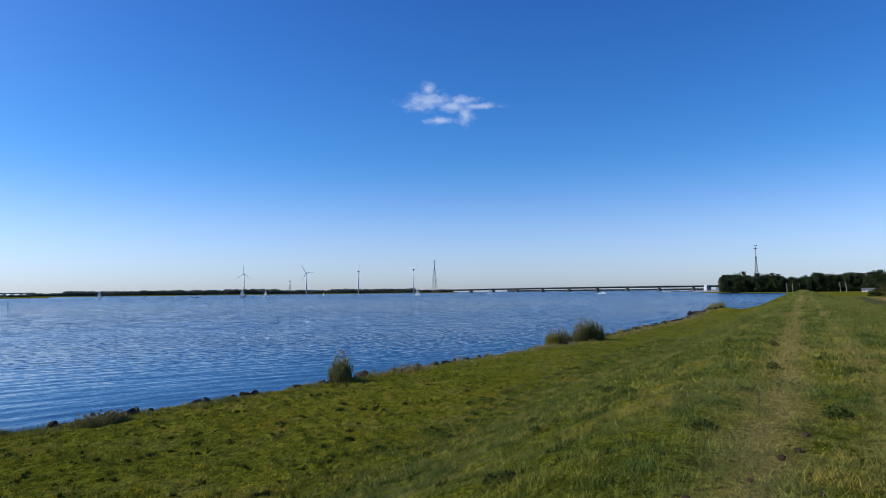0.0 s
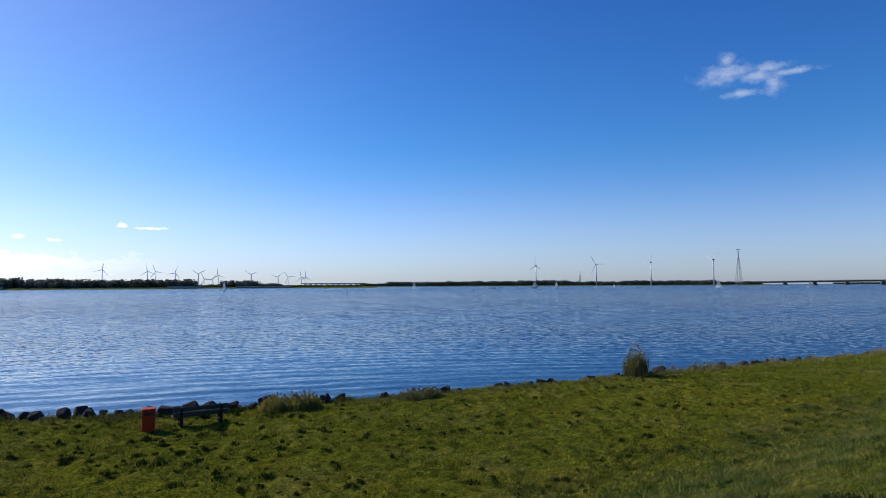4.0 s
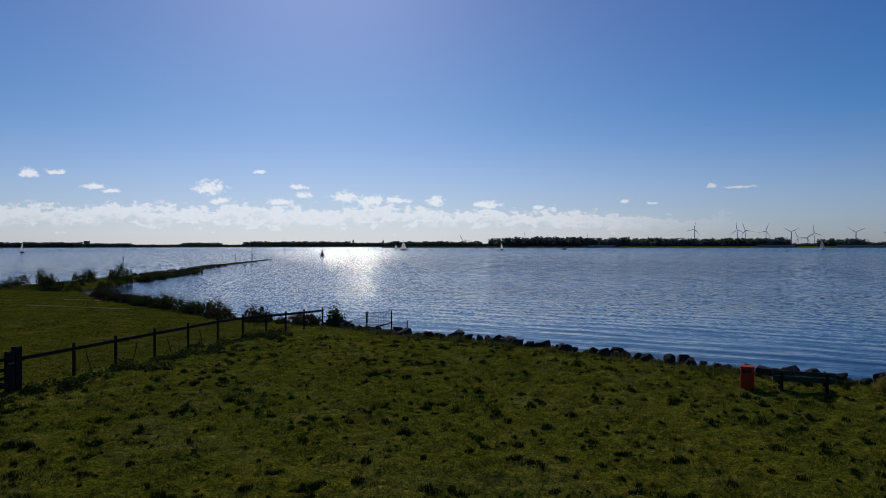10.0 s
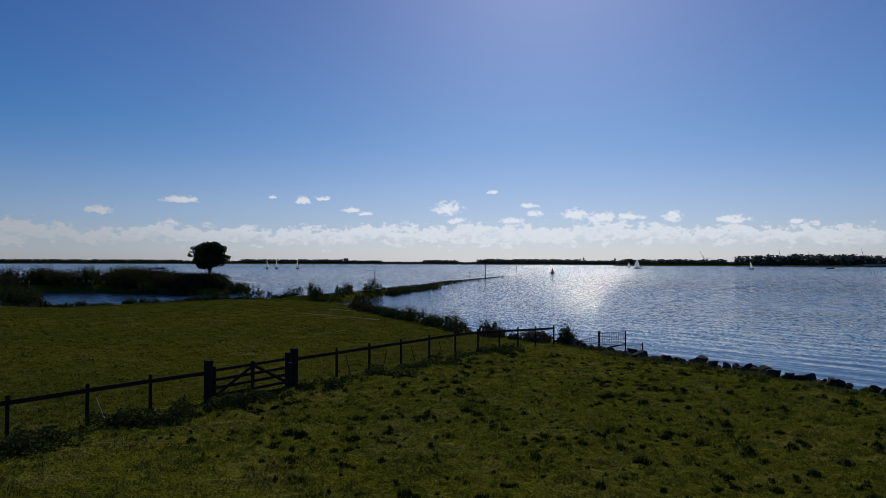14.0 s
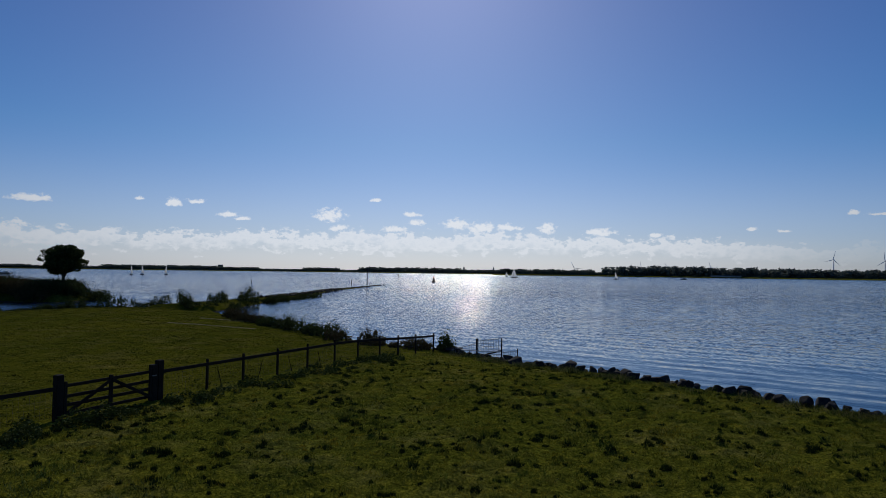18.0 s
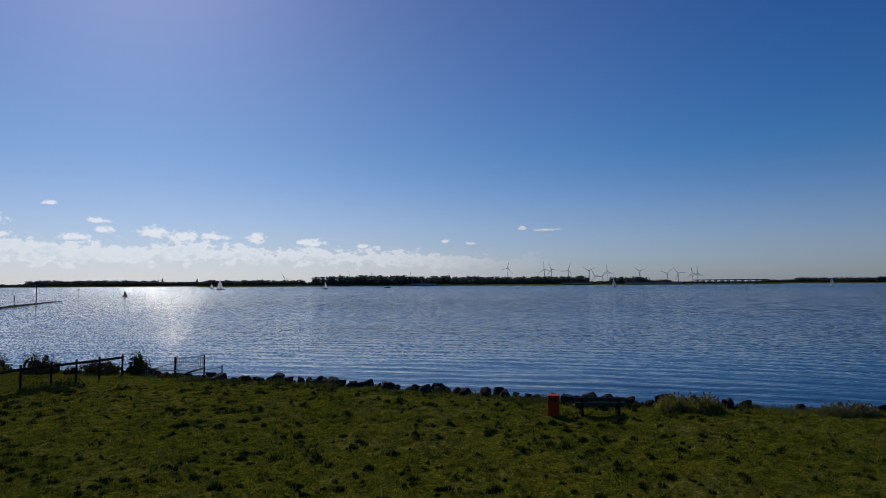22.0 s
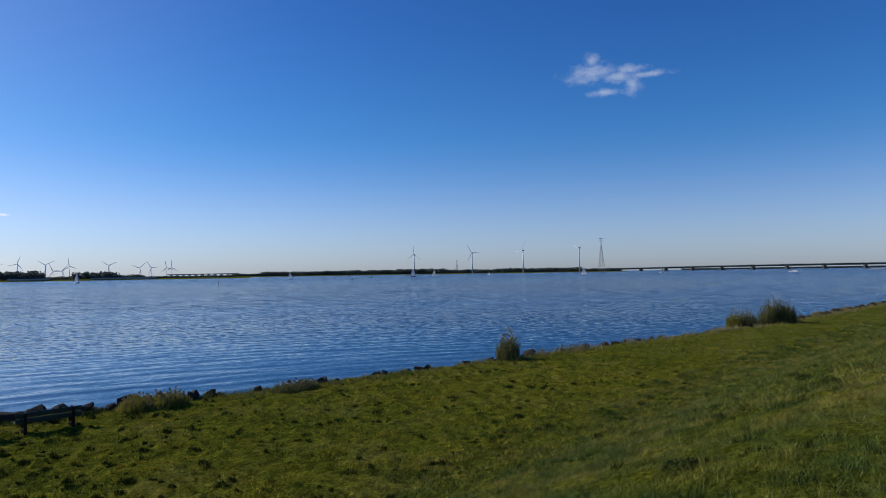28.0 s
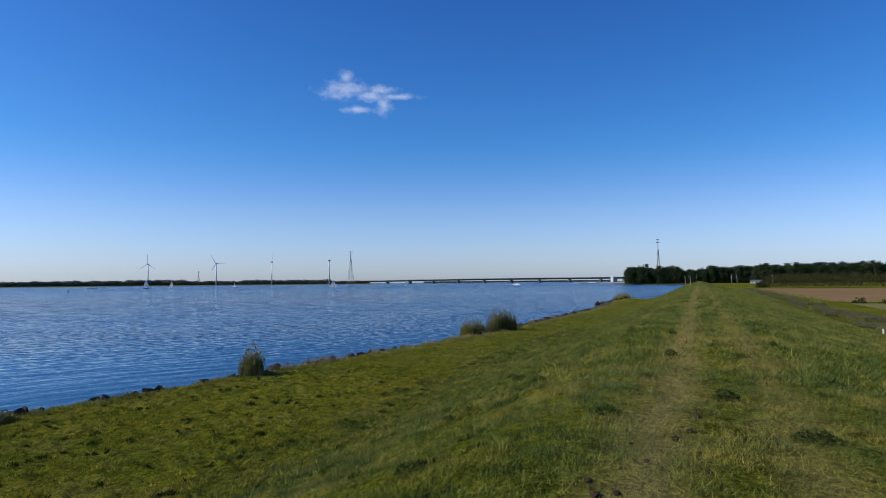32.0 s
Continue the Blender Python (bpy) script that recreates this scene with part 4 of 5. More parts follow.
# lawn beyond the fence, fields in the polder
def patch(name, corners, lift, mat, label, category, n=40):
    """A sheet laid on the ground within four corners."""
    a, b, c, d = (np.array(p, float) for p in corners)
    U, W = np.meshgrid(np.linspace(0, 1, n), np.linspace(0, 1, n))
    U, W = U[..., None], W[..., None]
    Q = (a * (1 - U) + b * U) * (1 - W) + (d * (1 - U) + c * U) * W
    Z = height(Q[..., 0], Q[..., 1]) + lift
    V = np.concatenate([Q, Z[..., None]], -1).reshape(-1, 3)
    i = (np.arange(n - 1)[:, None] * n + np.arange(n - 1)[None]).ravel()
    F = np.concatenate([np.stack([i, i + 1, i + n + 1], 1), np.stack([i, i + n + 1, i + n], 1)])
    return tagged(new(name, tri_mesh(name, V, F, mat, True)), label, category, kind="structure")


patch("ground_field_soil", [(160, -27), (380, -24), (400, -260), (150, -260)], 0.10, SOIL, "bare brown ploughed field", "field")
patch("ground_field_stubble", [(92, -26), (150, -28), (146, -200), (80, -200)], 0.08, STUBBLE, "pale green stubble field", "field")


# ---- shore stones ----
def rock_mesh(seed):
    """An angular broken stone: the hull of a few random points."""
    r = np.random.RandomState(seed)
    bm = bmesh.new()
    for k in range(15):
        u = r.normal(size=3)
        bm.verts.new(u / np.linalg.norm(u) * r.uniform(0.75, 1.1) * [1.05, 0.95, 0.85])
    hull = bmesh.ops.convex_hull(bm, input=bm.verts)
    bmesh.ops.delete(bm, geom=[v for v in bm.verts if not v.link_faces], context="VERTS")
    bmesh.ops.bevel(bm, geom=bm.edges[:], offset=0.05, segments=1, affect="EDGES")
    me = bpy.data.meshes.new("rock")
    bm.to_mesh(me)
    bm.free()
    me.materials.append(BASALT)
    return me


def rock_heap(name, spots, label, seed):
    """Many distant stones as one."""
    r = np.random.RandomState(seed)
    V, F, k = [], [], 0
    for x, y, s in spots:
        v, f = ICO1
        w = v * (1 + r.uniform(-0.3, 0.3, (len(v), 1))) * [s, s, s * 0.75]
        V.append(w + [x, y, max(0.0, hz(x, y)) + s * 0.25])
        F.append(f + k)
        k += len(v)
    return stuff(name, tri_mesh(name, np.concatenate(V), np.concatenate(F), BASALT), label, "rocks")


ROCKS = [rock_mesh(70 + k) for k in range(8)]
rr = np.random.RandomState(71)
shore = [p for p in LAND[:10]]
stones = 0
for (ax, ay), (bx, by) in zip(shore[:7], shore[1:8]):
    run = math.hypot(bx - ax, by - ay)
    pace = 0.19 if bx <= 12 else 0.42
    k = 0.0
    while k < run:
        t = k / run
        x, y = ax + (bx - ax) * t, ay + (by - ay) * t
        big_one = rr.uniform(0.19, 0.36) * (1.35 if rr.uniform() < 0.2 else 1.0) * (1.0 if bx <= 12 else 0.8)
        if bx > 12 and rr.uniform() < 0.35:
            k += pace * rr.uniform(0.8, 2.2)
            continue
        x, y = x + rr.normal(0, 0.15), y + rr.uniform(-0.75, 0.35)
        o = new("rock", ROCKS[rr.randint(8)])
        z = max(0.0, hz(x, y))
        o.matrix_world = Matrix.Translation((x, y, z + big_one * (0.36 if bx <= 12 else 0.12))) @ Matrix.Diagonal((1.25, 1.1, 0.70, 1)) @ Euler(rr.uniform(0, 6, 3)).to_matrix().to_4x4() @ Matrix.Diagonal((*(big_one * rr.uniform(0.85, 1.2, 3)), 1))
        tagged(o, "dark angular basalt rock on the shore", "rock", "rocks along the shore")
        stones += 1
        k += pace * rr.uniform(0.6, 1.5)
rock_heap("headland_rocks", [(147 + rr.normal(0, 2.8), 18.2 + rr.normal(0, 1.3), rr.uniform(0.3, 0.8)) for _ in range(70)]
          + [(x, float(np.interp(x, [62, 110, 147], [18.8, 17.4, 18.6])) + rr.uniform(-0.6, 0.4), rr.uniform(0.25, 0.5)) for x in np.arange(63, 146, 0.7)],
          "grey angular rocks along the far shore", 72)
rock_heap("groyne_rocks", [(np.interp(t, [0, 0.4, 1], [-79, -89, -107]) + rr.normal(0, 0.8), np.interp(t, [0, 0.4, 1], [87, 109, 147]) + rr.normal(0, 0.6), rr.uniform(0.25, 0.5)) for t in np.linspace(0, 1, 190)]
          + [(-107 - 25 * t + rr.normal(0, 0.4), 147 + 65 * t, rr.uniform(0.15, 0.32)) for t in np.linspace(0, 1, 110)],
          "dark stones of the low groyne", 73)


# ---- reeds and bushes ----
def reed_clump(name, x, y, radius, tall, count, mat, seed, label, plume=0.3, z=None):
    r = np.random.RandomState(seed)
    a, q = r.uniform(0, 6.28, count), np.sqrt(r.uniform(0, 1, count)) * radius
    X, Y = x + q * np.cos(a), y + q * np.sin(a)
    Z = height(X, Y).clip(-0.2)
    t = thing(name, x, y, hz(x, y), 0, label, "reeds")
    P = np.stack([X - x, Y - y, Z - hz(x, y)], 1)
    h = tall * (1 - 0.45 * (q / radius) ** 2) * r.uniform(0.6, 1.08, count)
    S = np.concatenate([P, P + r.normal(0, 0.08, P.shape) * [1, 1, 0], P + r.normal(0, 0.12, P.shape) * [1, 1, 0]])
    hs = np.concatenate([h, h * r.uniform(0.5, 1, count), h * r.uniform(0.3, 0.9, count)])
    part("reed", blades("reed", S, hs, np.full(len(S), 0.028 if tall > 1 else 0.013), 0.30, mat, seed + 1), mat, t)
    k = r.choice(count, count if tall > 1 else count // 8)
    f = r.uniform(0.2, 0.9, len(k))[:, None]
    L = P[k] + np.stack([0 * h[k], 0 * h[k], h[k]], 1) * f + r.normal(0, 0.07, (len(k), 3))
    part("foliage", leaves("foliage", L, 0.09 if tall > 1 else 0.04, mat, seed + 2, 1.2), mat, t)
    k = r.choice(count, int(count * plume))
    T = P[k] + np.stack([0 * h[k], 0 * h[k], h[k] * 0.97], 1) + r.normal(0, 0.05, (len(k), 3))
    part("plume", leaves("plume", T, 0.07, PLUME, seed + 3, 2.0), PLUME, t)
    return t


GREEN_REED = foliage("green_reed", (0.080, 0.095, 0.028), (0.24, 0.225, 0.09), 0.35)
bx, by = at(-50.9, 35.5)
reed_clump("reed_bush", bx, by, 0.62, 1.75, 260, GREEN_REED, 81, "green reed clump standing among the shore rocks")
for az, d, R, H, k in ((-69.9, 61, 0.65, 2.2, 82), (-70.8, 61.5, 0.75, 2.5, 85), (-72.35, 63, 0.95, 2.8, 83), (-73.5, 63.5, 0.95, 2.4, 84)):
    bx, by = at(az, d)
    reed_clump("reed_bush", bx, by, R, H, 420, GREEN_REED if k > 82 else REED, k, "large reed clump with pale plumes at the waterside")
for az, d, R, H, k in ((-19.3, 25.9, 0.55, 0.66, 86), (-20.7, 26.0, 0.6, 0.60, 87), (-22.0, 26.1, 0.5, 0.68, 88), (-31.4, 27.6, 0.7, 0.42, 89), (-32.8, 28.0, 0.5, 0.4, 90)):
    bx, by = at(az, d)
    reed_clump("reed_bush", bx, by, R, H, 900, REED if k < 89 else GREEN_REED, k, "low yellowing sedge clump at the shore", 0.1)
rr = np.random.RandomState(92)
for k in range(26):
    x = rr.uniform(30, 140)
    y = float(np.interp(x, [28, 62, 110, 147], [23.2, 18.8, 17.4, 18.6])) - rr.uniform(0.2, 1.0)
    reed_clump("shore_grass", x, y, rr.uniform(0.5, 1.3), rr.uniform(0.3, 0.8), 110, STRAW if k % 3 else GREEN_REED, 100 + k, "dry tall grass along the shore", 0.1)
for x, y, R, H, k in ((146, 16.5, 2.2, 2.2, 140), (149, 17.2, 1.8, 2.0, 141), (143, 17.0, 1.5, 1.2, 142)):
    reed_clump("reed_bush", x, y, R, H, 260, REED, k, "brown reed thicket on the headland")


def shrubs(name, centres, tall, seed, label, mat, per=260, size=0.13, stalk=True):
    """Tangled waterside growth: leafy domes with taller stalks."""
    r = np.random.RandomState(seed)
    P, S, H = [], [], []
    for (x, y, R), T in zip(centres, tall):
        z0 = max(0.0, hz(x, y))
        k = int(per * R * R) + 40
        u = r.normal(size=(k, 3))
        u /= np.linalg.norm(u, axis=1)[:, None]
        u[:, 2] = np.abs(u[:, 2])
        q = r.uniform(0.35, 1.0, (k, 1)) ** 0.5
        P.append(u * q * [R, R, T * 0.8] * (1 + 0.25 * np.sin(7 * u[:, :1] + 5 * u[:, 1:2] + R * 9)) + [x, y, z0])
        for _ in range(int(26 * R * R) + 4):
            S.append((x + r.normal(0, R * 0.5), y + r.normal(0, R * 0.5), z0 + T * 0.3))
            H.append(T * r.uniform(0.4, 0.95))
    t = thing(name, *centres[0][:2], 0, 0, label, "shrubs", kind="stuff")
    o = np.array([*centres[0][:2], 0])
    part("foliage", leaves("foliage", np.concatenate(P) - o, size, mat, seed + 1, 1.0), mat, t)
    if stalk:
        S, H = np.array(S), np.array(H)
        part("stalk", blades("stalk", S - o, H, np.full(len(S), 0.035), 0.25, mat, seed + 2), mat, t)
        k = r.choice(len(S), len(S) * 10)
        L = S[k] + np.stack([0 * H[k], 0 * H[k], H[k]], 1) * r.uniform(0.3, 1.0, (len(k), 1)) + r.normal(0, 0.09, (len(k), 3))
        part("leaf", leaves("leaf", L - o, size * 0.4, mat, seed + 3, 1.6), mat, t)
    return t


BROWN_LEAF = foliage("browning_leaves", (0.035, 0.032, 0.012), (0.10, 0.075, 0.030), 0.15)
rr = np.random.RandomState(150)
line = [(-20.5, 37.8), (-25, 38.6), (-30, 40.2), (-38, 44.8), (-46, 49), (-54, 53)]
cs, ts = [], []
for (ax, ay), (bx, by) in zip(line, line[1:]):
    n = int(math.hypot(bx - ax, by - ay) / 1.1)
    for k in range(n):
        t = k / n
        cs.append((ax + (bx - ax) * t + rr.normal(0, 0.4), ay + (by - ay) * t + rr.normal(0, 0.4), rr.uniform(0.5, 1.1)))
        ts.append(rr.uniform(0.45, 1.25) * (0.55 if ax > -25 else 1.0))
shrubs("shore_shrubs", cs[:8], ts[:8], 145, "browning low weeds along the shore", BROWN_LEAF, 200)
shrubs("shore_shrubs", cs[8:22], ts[8:22], 151, "dark tangled shrubs and weeds along the shore", DARK_LEAF)
shrubs("shore_shrubs", cs[22:], ts[22:], 155, "browning shrubs and weeds along the shore", BROWN_LEAF)
cs = [(-18.7 + rr.normal(0, 0.35), 38.0 + rr.normal(0, 0.3), rr.uniform(0.4, 0.6)) for _ in range(4)]
shrubs("shore_shrubs", cs, [1.25, 1.1, 0.9, 1.0], 158, "dark leafy bush at the end of the fence", DARK_LEAF)
cs = [(-64 - k * 1.05 + rr.normal(0, 1.0), 60 + k * 2.5 + rr.normal(0, 1), rr.uniform(0.8, 1.6)) for k in range(19)]
shrubs("spit_shrubs", cs, [rr.uniform(0.7, 1.7) * (1.5 if k in (4, 5) else 1.1 - 0.03 * k) for k in range(19)], 161, "dark waterside growth on the spit", DARK_LEAF)
edge_line = [(-82, 22), (-79.6, 31), (-79.6, 51), (-77, 57), (-69, 60.3), (-63, 57.5)]
cs, ts = [], []
for (ax, ay), (bx, by) in zip(edge_line, edge_line[1:]):
    n = int(math.hypot(bx - ax, by - ay) / 0.8)
    for k in range(n):
        t = k / n
        tall_here = 1.5 if ay >= 51 else 0.6
        cs.append((ax + (bx - ax) * t - rr.uniform(0, 0.9), ay + (by - ay) * t + rr.normal(0, 0.3), rr.uniform(0.4, 0.9)))
        ts.append(tall_here * rr.uniform(0.5, 1.4) * (0.35 if rr.uniform() < 0.25 else 1.0))
shrubs("pond_edge_weeds", cs[:36], ts[:36], 164, "dark weeds along the edge of the creek", DARK_LEAF)
shrubs("pond_edge_weeds", cs[36:], ts[36:], 165, "tall dark stalks along the far edge of the lawn", DARK_LEAF)
cs, ts = [], []
for k in range(130):
    t = rr.uniform()
    x, y = np.interp(t, [0, 0.2, 0.5, 1], [-98, -108, -126, -160]) + rr.normal(0, 2.0), np.interp(t, [0, 0.2, 0.5, 1], [64, 61, 54, -4]) + rr.normal(0, 2.6)
    cs.append((x, y, rr.uniform(1.2, 2.4)))
    ts.append(rr.uniform(1.5, 2.3) if x > -112 else rr.uniform(2.2, 3.2))
shrubs("bank_thicket", cs[:65], ts[:65], 167, "dark thicket of reeds and bushes on the creek bank", DARK_LEAF, 90, 0.24)
shrubs("bank_thicket", cs[65:], ts[65:], 170, "brown reed thicket on the creek bank", BROWN_LEAF, 90, 0.24)
bx, by = at(57.9, 119)
shrubs("bank_thicket", [(bx + rr.normal(0, 1.2), by + rr.normal(0, 1.4), rr.uniform(0.9, 1.4)) for _ in range(7)], [rr.uniform(1.6, 2.6) for _ in range(7)], 173, "dark bushes round the foot of the lone tree", DARK_LEAF, 160, 0.18)
bx, by = at(71.4, 99)
shrubs("bank_thicket", [(bx + rr.normal(0, 1.6), by + rr.normal(0, 1.4), rr.uniform(0.9, 1.5)) for _ in range(8)], [rr.uniform(1.6, 2.8) for _ in range(8)], 176, "leafy willow scrub in the creek", DARK_LEAF, 160, 0.18)


# ---- trees ----
def tree(name, x, y, tall, crown_w, crown_h, seed, label, mat, n_leaf=5200, size=0.20, lumps=34, trunk=0.28, category="tree", group=""):
    r = np.random.RandomState(seed)
    z = max(0.2, hz(x, y)) - 0.1
    t = thing(name, x, y, z, 0, label, category, group)
    base = tall - crown_h
    bm = bmesh.new()
    rod(bm, (0, 0, 0), (0.1, 0.05, base * 0.8), trunk, trunk * 0.75, 9)
    rod(bm, (0.1, 0.05, base * 0.75), (0, 0, tall - crown_h * 0.35), trunk * 0.75, trunk * 0.25, 8)
    part("trunk", bm, BARK, t)
    cen = []
    for k in range(lumps):
        u = r.normal(size=3)
        u /= np.linalg.norm(u)
        q = 0.80 * r.uniform(0.02, 1.0) ** 0.40
        cen.append((u[0] * q * crown_w / 2, u[1] * q * crown_w / 2, tall - crown_h / 2 + u[2] * q * crown_h / 2))
    for k in range(0, min(lumps, 18), 2):
        c = cen[k]
        s = base * 0.75 + 0.2 * crown_h * r.uniform()
        mid = (c[0] * 0.45, c[1] * 0.45, (s + c[2]) / 2 + 0.1)
        bm = rodded((0.05, 0.02, s), mid, trunk * 0.4, trunk * 0.22, 6)
        rod(bm, mid, c, trunk * 0.22, trunk * 0.06, 5)
        part("limb", bm, BARK, t)
    per = n_leaf // lumps
    P = []
    for c in cen:
        u = r.normal(size=(per, 3))
        u /= np.linalg.norm(u, axis=1)[:, None]
        rad = r.uniform(0.09, 0.15) * crown_w
        P.append(np.array(c) + u * r.uniform(0.3, 1.0, (per, 1)) ** 0.4 * [rad * 1.15, rad * 1.15, rad * 0.62])
    part("crown", leaves("crown", np.concatenate(P), size, mat, seed + 1, 0.8), mat, t)
    return t


tx, ty = at(57.75, 121)
tree("tree", tx, ty, 8.45, 6.8, 5.7, 181, "dark broad-crowned tree standing alone on the bank", DARK_LEAF, 20000, 0.19, 130)


# ---- fence with a field gate ----
def fence():
    t = thing("pasture_fence", -20, 0, 0, 0, "dark wooden post-and-rail fence with wire netting", "fence")
    posts = [2.3, 4.45, 6.64, 8.71, 10.64]
    right = [18.79, 20.79, 22.97, 25.15, 27.39, 29.55, 31.5, 33.3, 35.15, 37.2]
    tops = {}
    for y in posts + right:
        x = float(np.interp(y, [29.5, 37.2], [0, 0.8]))          # the last bays swing towards the meadow
        g = hz(x - 20, y)
        tops[y] = (x, y, g + 1.03)
        bm = boxed(x, y, g + 0.48, 0.085, 0.085, 1.50, 0.008)
        part("post", bm, WOOD_DARK, t)
    gates = [(0.0, 12.72, hz(-20, 12.72) + 1.03), (0.0, 16.5, hz(-20, 16.5) + 1.03)]
    chain = [[tops[y] for y in posts] + [gates[0]], [gates[1]] + [tops[y] for y in right]]
    for row in chain:
        for p, q in zip(row, row[1:]):
            p, q = Vector(p), Vector(q)
            d = q - p
            m = Matrix.Translation((p + q) / 2 + Vector((0.06, 0, 0))) @ d.to_track_quat("Y", "Z").to_matrix().to_4x4()
            part("rail", boxed(0, 0, 0, 0.035, d.length + 0.02, 0.13, 0.004, m), WOOD_DARK, t)
            bm = bmesh.new()
            n = int(d.length / 0.16)
            for k in range(n):
                f = (k + 0.5) / n
                c = p.lerp(q, f)
                rod(bm, (c.x, c.y, c.z - 0.05), (c.x, c.y, c.z - 0.93), 0.0022, n=3, caps=False)
            for h in (0.15, 0.35, 0.55, 0.75, 0.9):
                rod(bm, p - Vector((0, 0, h)), q - Vector((0, 0, h)), 0.0022, n=3, caps=False)
            part("wire_netting", bm, WIRE, t)
    for y, s in ((9.2, 0.3), (19.5, 0.25), (21.6, -0.25), (23.9, 0.3), (26.1, 0.25)):
        g = hz(-20, y)
        part("stake", rodded((0.1, y, g), (0.1, y - s, g + 0.8), 0.018, 0.014, 6), RAIL_PALE if y < 10 else WOOD_DARK, t, "thin slanting stake")
    return t


fence()


def field_gate():
    y0, y1 = 12.72, 16.5
    z0, z1 = hz(-20, y0), hz(-20, y1)
    t = thing("field_gate", -20, 0, 0, 0, "closed dark wooden five-bar field gate between stout posts", "gate")
    for y, z in ((y0, z0), (y1, z1), (y1 - 0.26, z1)):
        tall = 1.46 if y in (y0, y1) else 1.32
        part("gate_post", boxed(0, y, z + tall / 2 - 0.1, 0.23, 0.23, tall + 0.2, 0.015), WOOD_DARK, t, "stout square gate post")
    a, b = y0 + 0.15, y1 - 0.38
    for h in (0.18, 0.46, 0.74, 1.08):
        m = Matrix.Translation((0.03, (a + b) / 2, (z0 + z1) / 2 + h)) @ pose(0, 0, 0, math.degrees(math.atan2(z1 - z0, b - a)), 0, 0)
        part("gate_bar", boxed(0, 0, 0, 0.04, b - a, 0.105, 0.005, m), WOOD_DARK, t)
    zm = (z0 + z1) / 2
    for y in (a + 0.04, (a + b) / 2, b - 0.04):
        part("gate_stile", boxed(0.075, y, zm + 0.64, 0.05, 0.14 if y == (a + b) / 2 else 0.10, 1.14, 0.006), WOOD_DARK, t)
    for ya, yb in ((a, (a + b) / 2), (b, (a + b) / 2)):
        p, q = Vector((0.12, ya, zm + 0.16)), Vector((0.12, yb, zm + 1.06))
        m = Matrix.Translation((p + q) / 2) @ (q - p).to_track_quat("Y", "Z").to_matrix().to_4x4()
        part("gate_brace", boxed(0, 0, 0, 0.035, (q - p).length, 0.11, 0.005, m), WOOD_DARK, t)
    part("latch", boxed(0.13, b + 0.06, zm + 0.95, 0.03, 0.2, 0.03, 0.004), GREY_STEEL, t, "grey steel latch")
    return t


field_gate()


# ---- metal barrier where the fence meets the water ----
def water_barrier():
    p = Vector((*at(23.36, 40.3), 0))
    q = Vector((*at(21.12, 41.2), 0))
    e = Vector((*at(19.7, 41.6), 0))
    f = Vector((*at(25.6, 40.9), 0))
    t = thing("shore_barrier", p.x, p.y, 0, 0, "grey steel bar fence running out into the water", "fence")
    for c, top, r in ((p, 1.28, 0.07), (q, 1.25, 0.05), (e, 0.52, 0.04)):
        c = c - p
        part("post", rodded((c.x, c.y, -0.6), (c.x, c.y, top), r, r, 8), WOOD_DARK, t)
    for a, b, za, zb, low in ((f, p, 0.55, 1.05, -0.05), (p, q, 1.2, 1.3, 0.1), (q, e, 0.40, 0.48, -0.35)):
        a, b = a - p, b - p
        n = max(6, int((b - a).length / 0.12))
        for k in range(n + 1):
            c = a.lerp(b, k / n)
            z = za + (zb - za) * k / n
            part("bar", rodded((c.x, c.y, low), (c.x, c.y, z), 0.012, n=5), GREY_STEEL, t)
        part("rail", rodded((a.x, a.y, za - 0.08), (b.x, b.y, zb - 0.08), 0.016, n=6), GREY_STEEL, t)
        part("rail", rodded((a.x, a.y, low + 0.1), (b.x, b.y, low + 0.1), 0.016, n=6), GREY_STEEL, t)
        for h in ((0.35, 0.55, 0.75, 0.95) if za > 1 else ()):
            part("rail", rodded((a.x, a.y, h), (b.x, b.y, h), 0.010, n=6), GREY_STEEL, t)
    for k, (u, w, z0, z1) in enumerate(((-0.6, 0.2, 0.62, 0.48), (0.1, 0.95, 0.48, 0.40))):
        a, b = (q - p) * u, (q - p) * w
        m = Matrix.Translation(((a + b) / 2).to_tuple()[:2] + ((z0 + z1) / 2,)) @ Vector((b.x - a.x, b.y - a.y, z1 - z0)).to_track_quat("Y", "Z").to_matrix().to_4x4()
        part("board", boxed(0, 0, 0, 0.22, (b - a).length, 0.04, 0.01, m), RAIL_PALE, t, "pale weathered board")
    a, b = (q - p) * 0.15, (q - p) * 1.0
    part("brace", rodded((a.x, a.y, 0.18), (b.x, b.y, 0.45), 0.05, n=6), WOOD_DARK, t)
    return t


water_barrier()


# ---- bench and litter bin ----
def bench():
    x, y = at(-13.25, 24.2)
    t = thing("park_bench", x, y, hz(x, y) - 0.08, -2.5, "dark green wooden park bench facing the water", "bench")
    for dx in (-0.66, 0.66):
        bm = boxed(dx, 0, 0.22, 0.09, 0.42, 0.06, 0.008)
        box(bm, dx, -0.20, 0.36, 0.09, 0.07, 0.80, 0.008)
        box(bm, dx, 0.20, 0.20, 0.09, 0.07, 0.44, 0.008)
        part("leg_frame", bm, WOOD_DARK, t)
    for z in (0.52, 0.70):
        part("back_slat", boxed(0, -0.155, z, 1.84, 0.04, 0.14, 0.01), BENCH_GREEN, t)
    for dy in (-0.08, 0.05, 0.18):
        part("seat_slat", boxed(0, dy, 0.44, 1.84, 0.11, 0.04, 0.01), BENCH_GREEN, t)
    return t


